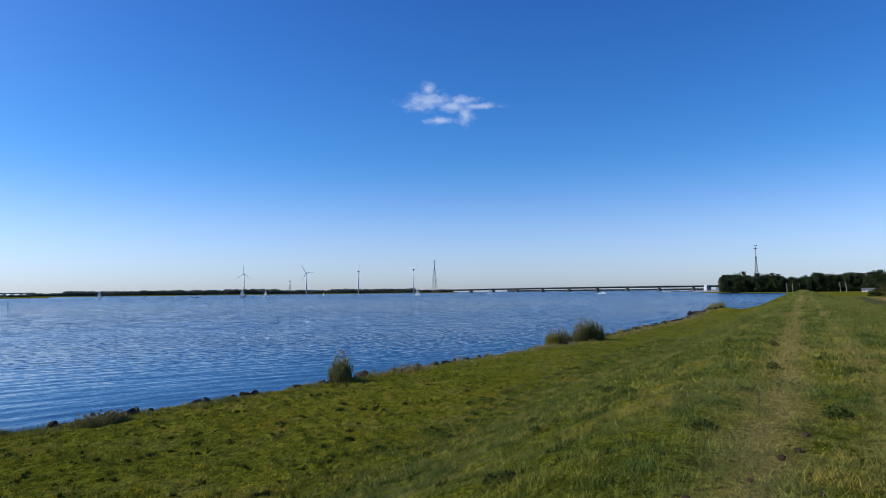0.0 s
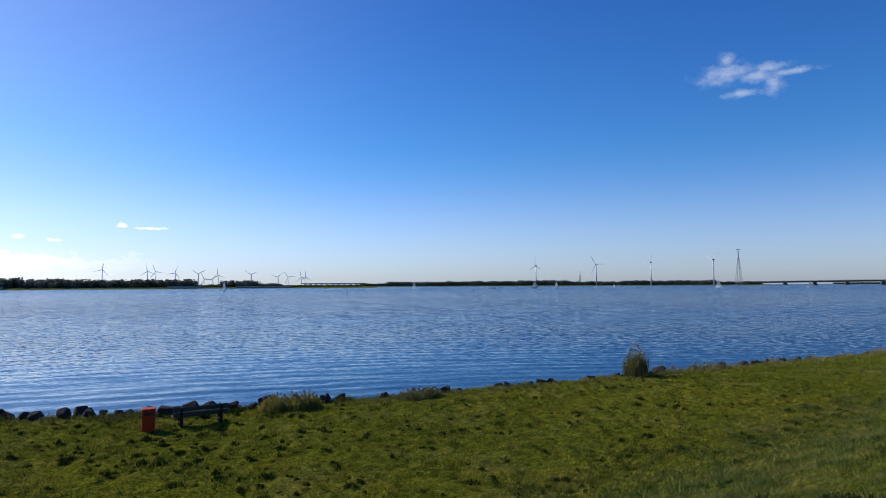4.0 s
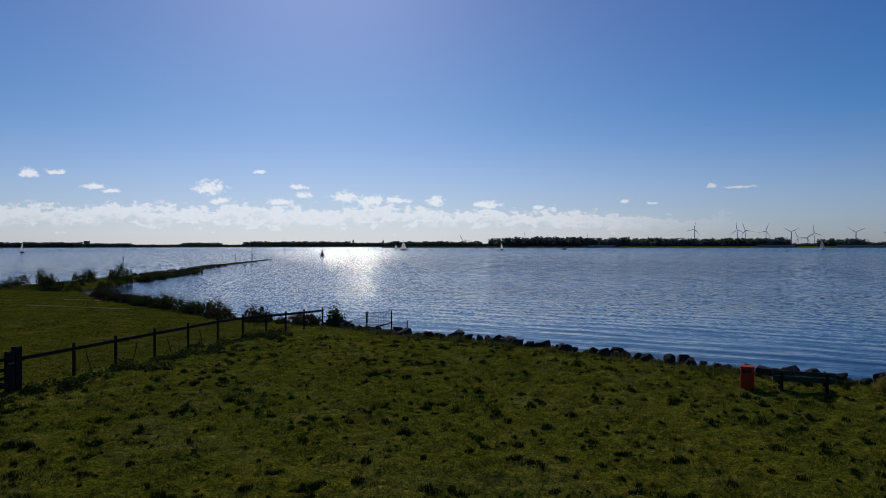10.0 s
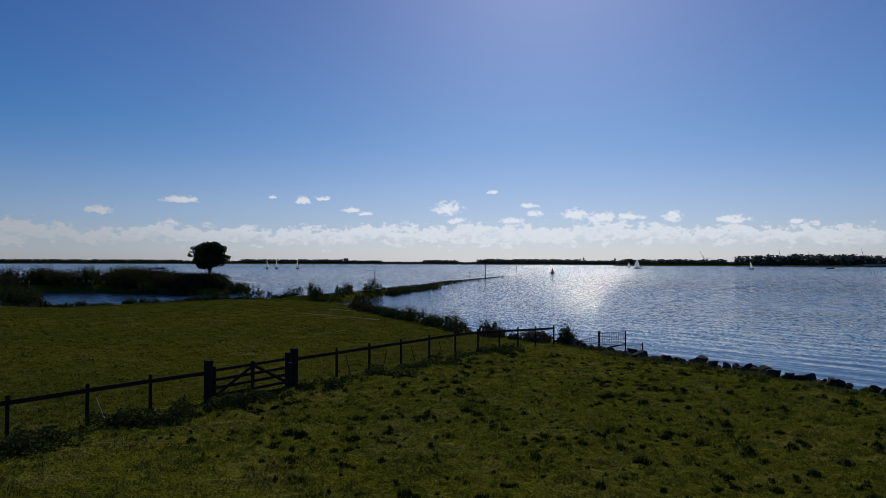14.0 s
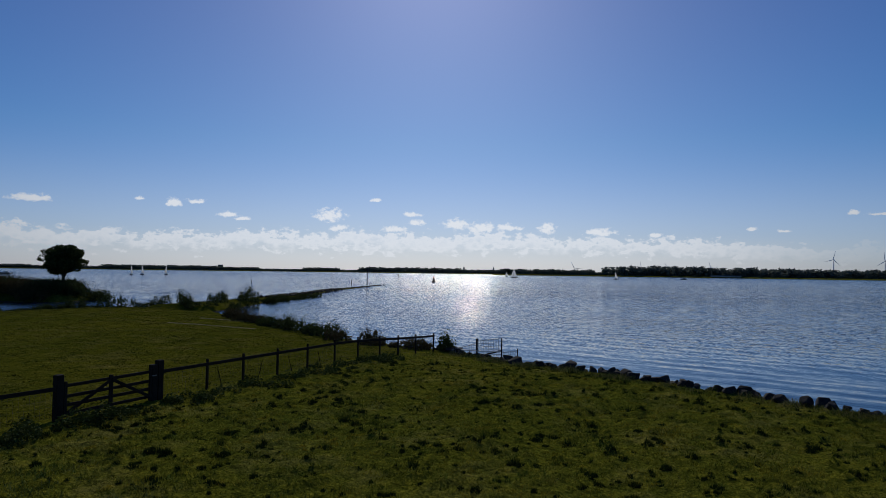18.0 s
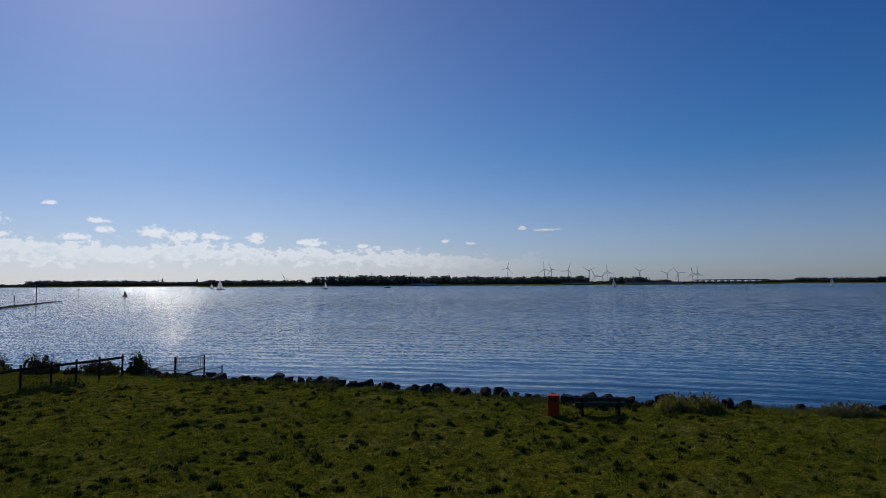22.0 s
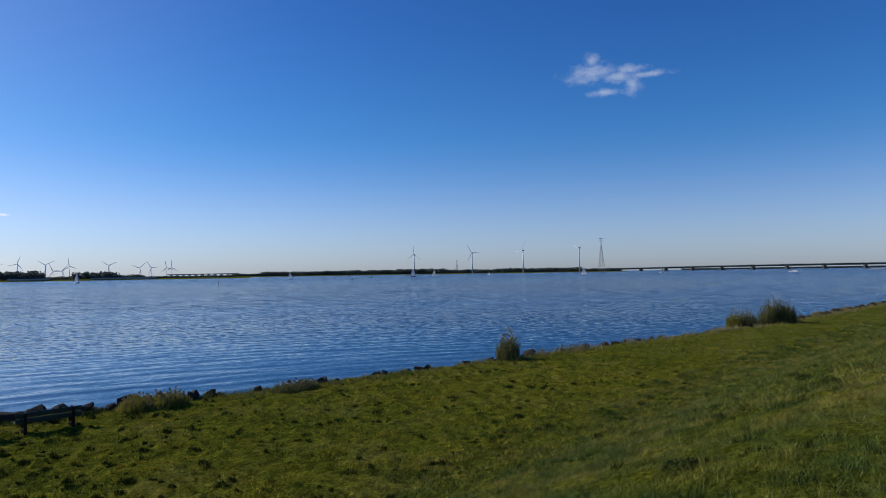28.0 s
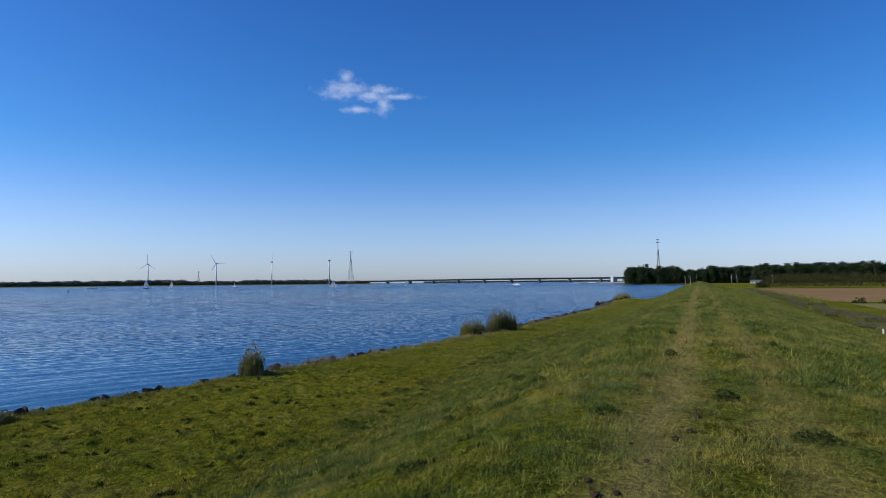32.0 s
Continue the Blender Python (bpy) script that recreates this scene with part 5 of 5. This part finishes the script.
BENCH_GREEN = plain("dark_green_bench_paint", (0.010, 0.022, 0.016), (0.030, 0.050, 0.036), 14.0, 0.55, bump=0.2)
bench()


def litter_bin():
    x, y = at(-9.3, 23.9)
    t = thing("litter_bin", x, y, hz(x, y) - 0.06, -8, "red metal litter bin with a dark slot", "litter bin")
    part("body", boxed(0, 0, 0.40, 0.42, 0.40, 0.72, 0.03), RED_PAINT, t)
    part("hood", boxed(0, 0, 0.79, 0.45, 0.43, 0.06, 0.02), RED_PAINT, t)
    part("slot", boxed(0, -0.202, 0.66, 0.30, 0.012, 0.11, 0.003), BLACK_PAINT, t, "dark opening")
    part("post", boxed(0, 0.0, 0.03, 0.1, 0.1, 0.12, 0.01), GREY_STEEL, t)
    return t


litter_bin()


# ---- marks on the water ----
def nav_buoy():
    x, y = at(27.35, 330)
    t = thing("navigation_buoy", x, y, 0, 0, "dark navigation buoy floating on the lake", "buoy")
    part("float", rodded((0, 0, -0.5), (0, 0, 0.7), 1.15, 1.0, 14), BLACK_PAINT, t)
    part("tower", rodded((0, 0, 0.7), (0, 0, 2.3), 0.75, 0.3, 10), BLACK_PAINT, t)
    part("lantern", rodded((0, 0, 2.3), (0, 0, 3.0), 0.22, 0.16, 8), RED_PAINT, t, "small red lantern")


def beacon():
    x, y = at(33.4, 200)
    t = thing("beacon_pole", x, y, -0.5, 0, "tall beacon pole at the end of the groyne", "beacon")
    part("pole", rodded((0, 0, 0), (0, 0, 6.6), 0.14, 0.10, 8), BLACK_PAINT, t)
    part("topmark", rodded((0, 0, 6.0), (0, 0, 6.9), 0.42, 0.42, 10), BLACK_PAINT, t, "dark drum topmark")


def stake(az, d, tall, r, mat, label):
    x, y = at(az, d)
    t = thing("marker_stake", x, y, -0.5, 0, label, "marker")
    part("pole", rodded((0, 0, 0), (0, 0, tall + 0.5), r, r * 0.8, 7), mat, t)
    part("cap", rodded((0, 0, tall * 0.75 + 0.5), (0, 0, tall + 0.55), r * 1.8, r * 1.6, 7), mat, t)


nav_buoy()
beacon()
for az, d, tall, r, mat, label in ((30.6, 320, 4.0, 0.12, BLACK_PAINT, "thin dark marker stake in the water"), (-36.85, 550, 1.6, 0.45, BLACK_PAINT, "small dark buoy on the lake"),
                                   (-25.4, 360, 2.4, 0.15, BLACK_PAINT, "thin dark marker stake in the water"), (43.5, 260, 1.4, 0.15, BLACK_PAINT, "thin dark marker stake in the water"),
                                   (64.5, 210, 2.4, 0.15, BLACK_PAINT, "thin dark marker stake in the water"), (34.8, 260, 1.8, 0.15, BLACK_PAINT, "thin dark marker stake in the water")):
    stake(az, d, tall, r, mat, label)


# ---- boats ----
def sailboat(az, d, heading, mast, hull_mat, label, sails=2):
    x, y = at(az, d)
    t = thing("sailing_boat", x, y, 0, heading, label, "sailing boat", "sailing boats on the lake")
    L = mast * 0.85
    bm = bmesh.new()
    rings = []
    for f, w, keel in ((-0.5, 0.20, 0.1), (-0.25, 0.30, -0.25), (0.05, 0.32, -0.3), (0.32, 0.18, -0.15), (0.52, 0.012, 0.35)):
        rings.append([bm.verts.new((s * w * L * 0.5, f * L, z)) for s, z in ((-1, 0.10 * L), (-0.75, keel), (0.75, keel), (1, 0.10 * L))])
    for a, b in zip(rings, rings[1:]):
        for k in range(3):
            bm.faces.new((a[k], a[k + 1], b[k + 1], b[k]))
        bm.faces.new((a[3], a[0], b[0], b[3]))
    bm.faces.new(rings[0][::-1])
    bm.faces.new(rings[-1])
    part("hull", bm, hull_mat, t)
    part("cabin", boxed(0, -0.02 * L, 0.125 * L, 0.17 * L, 0.36 * L, 0.06 * L, 0.05), HULL_WHITE, t)
    part("mast", rodded((0, 0.08 * L, 0.09 * L), (0, 0.08 * L, mast), 0.09, 0.06, 6), GREY_STEEL, t)
    part("boom", rodded((0, 0.08 * L, 0.20 * L), (0.10 * L, -0.36 * L, 0.20 * L), 0.06, n=6), GREY_STEEL, t)

    def sheet_of(pts, belly):
        bm = bmesh.new()
        a, b, c = (Vector(p) for p in pts)
        n = 6
        rows = []
        for i in range(n + 1):
            u = i / n
            row = []
            for j in range(n + 1):
                w = j / n
                p = a.lerp(b, w) * (1 - u) + c * u
                row.append(bm.verts.new(p + Vector((belly * math.sin(math.pi * w) * math.sin(math.pi * min(1, u + 0.15)), 0, 0))))
            rows.append(row)
        for r0, r1 in zip(rows, rows[1:]):
            for j in range(n):
                bm.faces.new((r0[j], r0[j + 1], r1[j + 1], r1[j]))
        return bm
    if sails:
        part("mainsail", sheet_of(((0, 0.07 * L, 0.22 * L), (0.10 * L, -0.36 * L, 0.22 * L), (0, 0.07 * L, mast * 0.98)), 0.05 * L), SAIL, t, "white mainsail")
    if sails > 1:
        part("jib", sheet_of(((0.05 * L, 0.0, 0.16 * L), (0, 0.50 * L, 0.13 * L), (0, 0.09 * L, mast * 0.92)), 0.04 * L), SAIL, t, "white jib")
    return t


for az, d, hd, mast, hm, n in ((53.0, 560, 10, 11, HULL_DARK, 1), (52.2, 570, 20, 11, HULL_DARK, 1), (50.35, 575, 200, 11, HULL_DARK, 1), (20.0, 700, 120, 13.5, HULL_DARK, 2),
                               (20.7, 860, 110, 8.5, HULL_WHITE, 2), (11.1, 680, 80, 10, HULL_DARK, 1), (-14.8, 800, 30, 14, HULL_WHITE, 2), (-31.4, 1000, 40, 14, HULL_WHITE, 2),
                               (-38.5, 900, 80, 14, HULL_WHITE, 0), (-42.4, 950, 60, 15, HULL_DARK, 2), (-44.3, 1050, 230, 13, HULL_WHITE, 2), (-49.3, 1250, 40, 10, HULL_WHITE, 1),
                               (-57.8, 950, 60, 14, HULL_WHITE, 2), (-64.4, 1100, 80, 12, HULL_WHITE, 1)):
    sailboat(az, d, az + hd, mast * (0.82 if n else 1.1), hm, "sailing boat with white sails on the lake" if n else "sailing boat with its sails down", n)


def motor_boat(az, d, L, label, hull=HULL_WHITE):
    x, y = at(az, d)
    t = thing("motor_boat", x, y, 0, az + 75, label, "motor boat")
    bm = bmesh.new()
    box(bm, 0, 0, 0.55, L * 0.3, L, 1.3, 0.25)
    part("hull", bm, hull, t)
    part("cabin", boxed(0, -0.1 * L, 1.7, L * 0.24, L * 0.42, 1.1, 0.2), HULL_WHITE, t)
    part("windscreen", boxed(0, 0.12 * L, 1.75, L * 0.2, 0.06, 0.6, 0.02), BLACK_PAINT, t)


motor_boat(-74.4, 900, 11, "white motor yacht on the lake")
motor_boat(5.5, 800, 8, "small motor boat on the lake", HULL_DARK)
motor_boat(61.5, 520, 7, "small dark boat on the lake", HULL_DARK)
motor_boat(-81.0, 1300, 40, "long dark barge moored at the sand bank", HULL_DARK)


# ---- far bridge with pale piers, bridge tower, sand bank ----
def far_bridge():
    t = thing("distant_bridge", 0, 0, 0, 0, "distant low bridge on pale piers", "bridge")
    a, b = Vector((*at(-21.4, 3300), 0)), Vector((*at(-27.0, 3000), 0))
    turn = math.degrees(math.atan2(b.y - a.y, b.x - a.x))
    m = Matrix.Translation(((a + b) / 2).to_tuple()[:2] + (15.0,)) @ pose(0, 0, 0, 0, 0, turn)
    part("deck", boxed(0, 0, 0, (b - a).length, 14, 4, 0.2, m), BRIDGE_GREEN, t)
    for k in range(11):
        c = a.lerp(b, (k + 0.5) / 11)
        m = Matrix.Translation((c.x, c.y, 6.5)) @ pose(0, 0, 0, 0, 0, turn)
        part("pier", boxed(0, 0, 0, 9, 12, 14, 0.3, m), WHITE_STEEL, t, "pale concrete pier")
    return t


far_bridge()


def control_tower():
    x, y = at(-82.9, 2060)
    t = thing("bridge_control_building", x, y, 0, -7, "pale square control building beside the bridge", "building")
    part("tower", boxed(-4, 0, 9, 7, 8, 18, 0.3), WHITE_STEEL, t)
    hall = part("hall", boxed(14, 0, 6, 24, 16, 11, 0.4), CONCRETE, t)
    for k in range(3):
        part("window", boxed(7 + 7 * k, -8.1, 7, 4.6, 0.3, 4.5, 0.1), BLACK_PAINT, hall, "dark window")


control_tower()
SAND = plain("sand_bank", (0.22, 0.18, 0.13), (0.36, 0.31, 0.23), 0.2, 0.95, bump=0.0)
V, F = [], []
for k, a in enumerate(np.linspace(-84.5, -79.2, 14)):
    for dd, z in ((-30, -0.5), (0, 1.6 + 0.5 * math.sin(k)), (30, 2.0), (60, -0.5)):
        V.append((*at(a, 1350 + dd), z if 0 < k < 13 else -0.5))
    if k:
        F += [(4 * k + j, 4 * k + j + 1, 4 * k + j - 3, 4 * k + j - 4) for j in range(3)]
tagged(new("ground_sand_bank", mesh_of("ground_sand_bank", V, F, SAND)), "low brown sand bank before the bridge", "sand bank", kind="structure")
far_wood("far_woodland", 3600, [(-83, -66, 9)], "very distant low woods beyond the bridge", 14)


# ---- tall wood, young plantation and reed ditch on the land side ----
def poplar_model(seed, tall, wide):
    r = np.random.RandomState(seed)
    t = thing("poplar_tree", 0, 0, 0, 0, "tall dark green poplar in the far wood", "tree", "trees of the far wood")
    part("trunk", rodded((0, 0, 0), (0, 0, tall * 0.75), tall * 0.02, tall * 0.008, 7), BARK, t)
    P = []
    for k in range(60):
        f = r.uniform(0.10, 0.95)
        w = wide / 2 * math.sin(math.pi * min(1, 0.20 + 0.76 * f)) ** 0.7
        a, q = r.uniform(0, 6.28), math.sqrt(r.uniform(0.0, 1)) * w
        u = np.clip(r.normal(size=(34, 3)), -1.3, 1.3) * [0.075 * wide, 0.075 * wide, 0.055 * tall]
        P.append(u + [q * math.cos(a), q * math.sin(a), tall * f - 0.6])
    part("crown", leaves("crown", np.concatenate(P), 0.62, POPLAR, seed, 1.2), POPLAR, t)
    return t


models = [poplar_model(201 + k, 21 + 2 * k, 11 + k) for k in range(4)]
rr = np.random.RandomState(210)
for k in range(4):
    models[k].matrix_world = pose(*at(-84.2 - 0.5 * k, 850 + 9 * k), 0.5)
for az0, az1, n, d0, s0 in ((-84.3, -88.3, 44, 850, 0.86), (-88.4, -90.0, 16, 845, 0.72), (-90.0, -94.8, 64, 900, 0.86), (-94.4, -107, 150, 860, 0.92)):
    for k in range(n):
        a = az0 + (az1 - az0) * (k + rr.uniform(0, 0.8)) / n
        s = s0 * rr.uniform(0.92, 1.05)
        x, y = at(a, d0 + rr.uniform(0, 35))
        copy_thing(models[rr.randint(4)], pose(x, y, 0.4, 0, 0, rr.uniform(0, 360)) @ Matrix.Diagonal((s * 1.45, s * 1.45, s, 1)))
stems = np.stack([rr.uniform(395, 440, 1500), -rr.uniform(36, 190, 1500), np.full(1500, 0.4)], 1)
P = np.repeat(stems, 22, 0) + rr.normal(0, 1, (33000, 3)) * [0.45, 0.45, 0]
P[:, 2] += np.repeat(rr.uniform(6.0, 8.4, 1500), 22) * rr.uniform(0.05, 1.0, 33000) ** 0.8
YOUNG = foliage("young_plantation", (0.030, 0.034, 0.012), (0.085, 0.074, 0.028), 0.2)
stuff("young_plantation", leaves("young_plantation", P, 0.30, YOUNG, 211, 1.6), "dense young plantation turning brown behind the field", "trees")
DITCH = foliage("ditch_reed", (0.060, 0.070, 0.030), (0.22, 0.205, 0.115), 0.3)
cs, ts = [], []
for k in range(170):
    x = 52 + 300 * rr.uniform() ** 1.5
    cs.append((x, -14.8 - (x - 52) * 0.02 - rr.uniform(0, 4.5), rr.uniform(0.6, 1.3)))
    ts.append(rr.uniform(0.3, 0.75))
shrubs("ditch_reeds", cs[:85], ts[:85], 214, "grey-green reeds along the ditch", DITCH, 110, 0.13)
shrubs("ditch_reeds", cs[85:], ts[85:], 224, "green reeds along the ditch", GREEN_REED, 110, 0.13)
cs = [(152 + rr.uniform(-2, 2), -30 - 6 * k, rr.uniform(1, 1.8)) for k in range(24)]
shrubs("ditch_reeds", cs, [rr.uniform(0.8, 1.6) for _ in cs], 218, "dark weeds along the field ditch", DARK_LEAF, 50, 0.25, False)
bx, by = at(-94.3, 820)
t = thing("farmhouse", bx, by, 0.4, -94.3, "low white house before the far wood", "house")
part("wall", boxed(0, 0, 1.1, 12, 7, 2.2, 0.1), WHITE_STEEL, t)
bm = bmesh.new()
for sy in (-1, 1):
    box(bm, 0, 0, 0, 13, 4.6, 0.3, 0.05, Matrix.Translation((0, sy * 1.95, 3.1)) @ pose(0, 0, 0, -sy * 27, 0, 0))
part("roof", bm, PIER, t)
for k in (-4, 0, 4):
    part("window", boxed(k, -3.54, 1.2, 1.6, 0.12, 1.0, 0.03), BLACK_PAINT, t, "dark window")
for az in (-88.9, -89.3, -89.8, -92.5, -92.9, -95.5):
    bx, by = at(az, 842)
    t = thing("bare_tree", bx, by, 0.4, az * 7, "pale bare trunk at the edge of the far wood", "tree")
    part("trunk", rodded((0, 0, 0), (0.4, 0, 11), 0.32, 0.15, 7), CONCRETE, t)
    part("limb", rodded((0.2, 0, 6), (2.0, 0.5, 10), 0.16, 0.06, 5), CONCRETE, t)
bx, by = at(-94.6, 430)
shrubs("field_bush", [(bx, by, 3.0), (bx + 4, by - 3, 2.5)], [4.5, 3.5], 221, "dark bush beside the field track", DARK_LEAF, 60, 0.4, False)


# ---- small things ----
def clod(x, y, r, seed):
    """A kicked-up clod of dark earth on the crest."""
    rs = np.random.RandomState(seed)
    v, f = ICO1
    o = new("earth_clod", mesh_of("earth_clod", v * (1 + rs.uniform(-0.3, 0.3, (len(v), 1))) * [r, r * 0.8, r * 0.5], f, EARTH))
    o.location = (x, y, hz(x, y) + r * 0.2)
    tagged(o, "dark clod of bare earth on the grassy crest", "earth clod", "clods on the crest")


EARTH = plain("bare_earth", (0.022, 0.015, 0.009), (0.060, 0.040, 0.024), 30.0, 0.95, spec=0.1, bump=0.6, dist=0.02)
rr = np.random.RandomState(231)
for k, (x, y) in enumerate(((5.0, 0.85), (5.1, 0.70), (5.3, 0.95), (6.0, 0.55), (6.9, 0.35), (7.3, 0.22), (7.5, 0.30), (8.1, 0.15), (6.6, 0.75), (9.4, 0.9), (10.6, 1.3), (5.9, 0.05), (12.2, 0.55), (16.0, 0.5))):
    clod(x, y, rr.uniform(0.025, 0.06), 232 + k)


def marker_post(az, d):
    x, y = at(az, d)
    t = thing("marker_post", x, y, hz(x, y), 0, "short white marker post beside the ditch", "post")
    part("post", boxed(0, 0, 0.2, 0.10, 0.10, 0.5, 0.01), WHITE_STEEL, t)
    part("cap", boxed(0, 0, 0.47, 0.12, 0.12, 0.05, 0.01), GREY_STEEL, t)


marker_post(-102.6, 66)
bx, by = at(56.5, 118)
t = thing("bank_post", bx, by, 0, 0, "dark post with a round sign on the creek bank", "post")
part("pole", rodded((0, 0, 0), (0, 0, 1.7), 0.06, n=7), BLACK_PAINT, t)
part("sign", rodded((0, -0.05, 1.78), (0, 0.05, 1.78), 0.28, n=16), BLACK_PAINT, t, "dark round sign")
for az in (69.9, 69.6):
    bx, by = at(az, 85)
    t = thing("mooring_post", bx, by, -0.3, 0, "short dark post at the creek's edge", "post")
    part("post", rodded((0, 0, 0), (0, 0, 1.3), 0.10, 0.09, 8), WOOD_DARK, t)
    part("cap", rodded((0, 0, 1.3), (0, 0, 1.36), 0.11, 0.07, 8), WOOD_DARK, t)

# spires and roofs of the villages across the lake
for az, d, h, w in ((21.9, 2200, 25, 6), (24.6, 2200, 26, 6), (27.3, 2200, 23, 6), (46.1, 2200, 20, 14)):
    x, y = at(az, d)
    t = thing("church_tower" if w < 10 else "tower_block", x, y, 0, az, "distant grey tower above the far trees", "tower")
    part("shaft", boxed(0, 0, h * 0.35, w, w, h * 0.7, 0.2), CONCRETE, t)
    part("roof", rodded((0, 0, h * 0.7), (0, 0, h), w * 0.6, 0.3 if w < 10 else w * 0.6, 4), PIER, t)
for k, (az, L, h) in enumerate(((-11.6, 70, 4), (-16.9, 60, 4), (-19.3, 60, 4), (2.2, 60, 4))):
    x, y = at(az, 1485)
    t = thing("distant_shed", x, y, 2, az, "long pale low shed on the far shore", "building")
    part("wall", boxed(0, 0, h * 0.4, L, 20, h * 0.8, 0.2), CONCRETE, t)
    part("roof", boxed(0, 0, h * 0.88, L + 2, 21, h * 0.16, 0.3), PIER, t)

V, F = [], []
for k, (a0, d0, a1, d1) in enumerate(((47.5, 70, 39.0, 63), (50.0, 62, 43.0, 57), (45.5, 78, 42.0, 73))):
    p, q = np.array(at(a0, d0)), np.array(at(a1, d1))
    n = 40
    for i in range(n + 1):
        c = p + (q - p) * i / n
        w = 0.16 + 0.08 * math.sin(i * 1.7)
        z = hz(*c)
        V += [(c[0], c[1] - w, z + 0.01), (c[0], c[1], z + 0.07), (c[0], c[1] + w, z + 0.01)]
        if i:
            b = len(V) - 6
            F += [(b, b + 1, b + 4, b + 3), (b + 1, b + 2, b + 5, b + 4)]
stuff("hay_rows", mesh_of("hay_rows", V, F, STRAW), "thin pale rows of cut grass on the lawn", "hay")
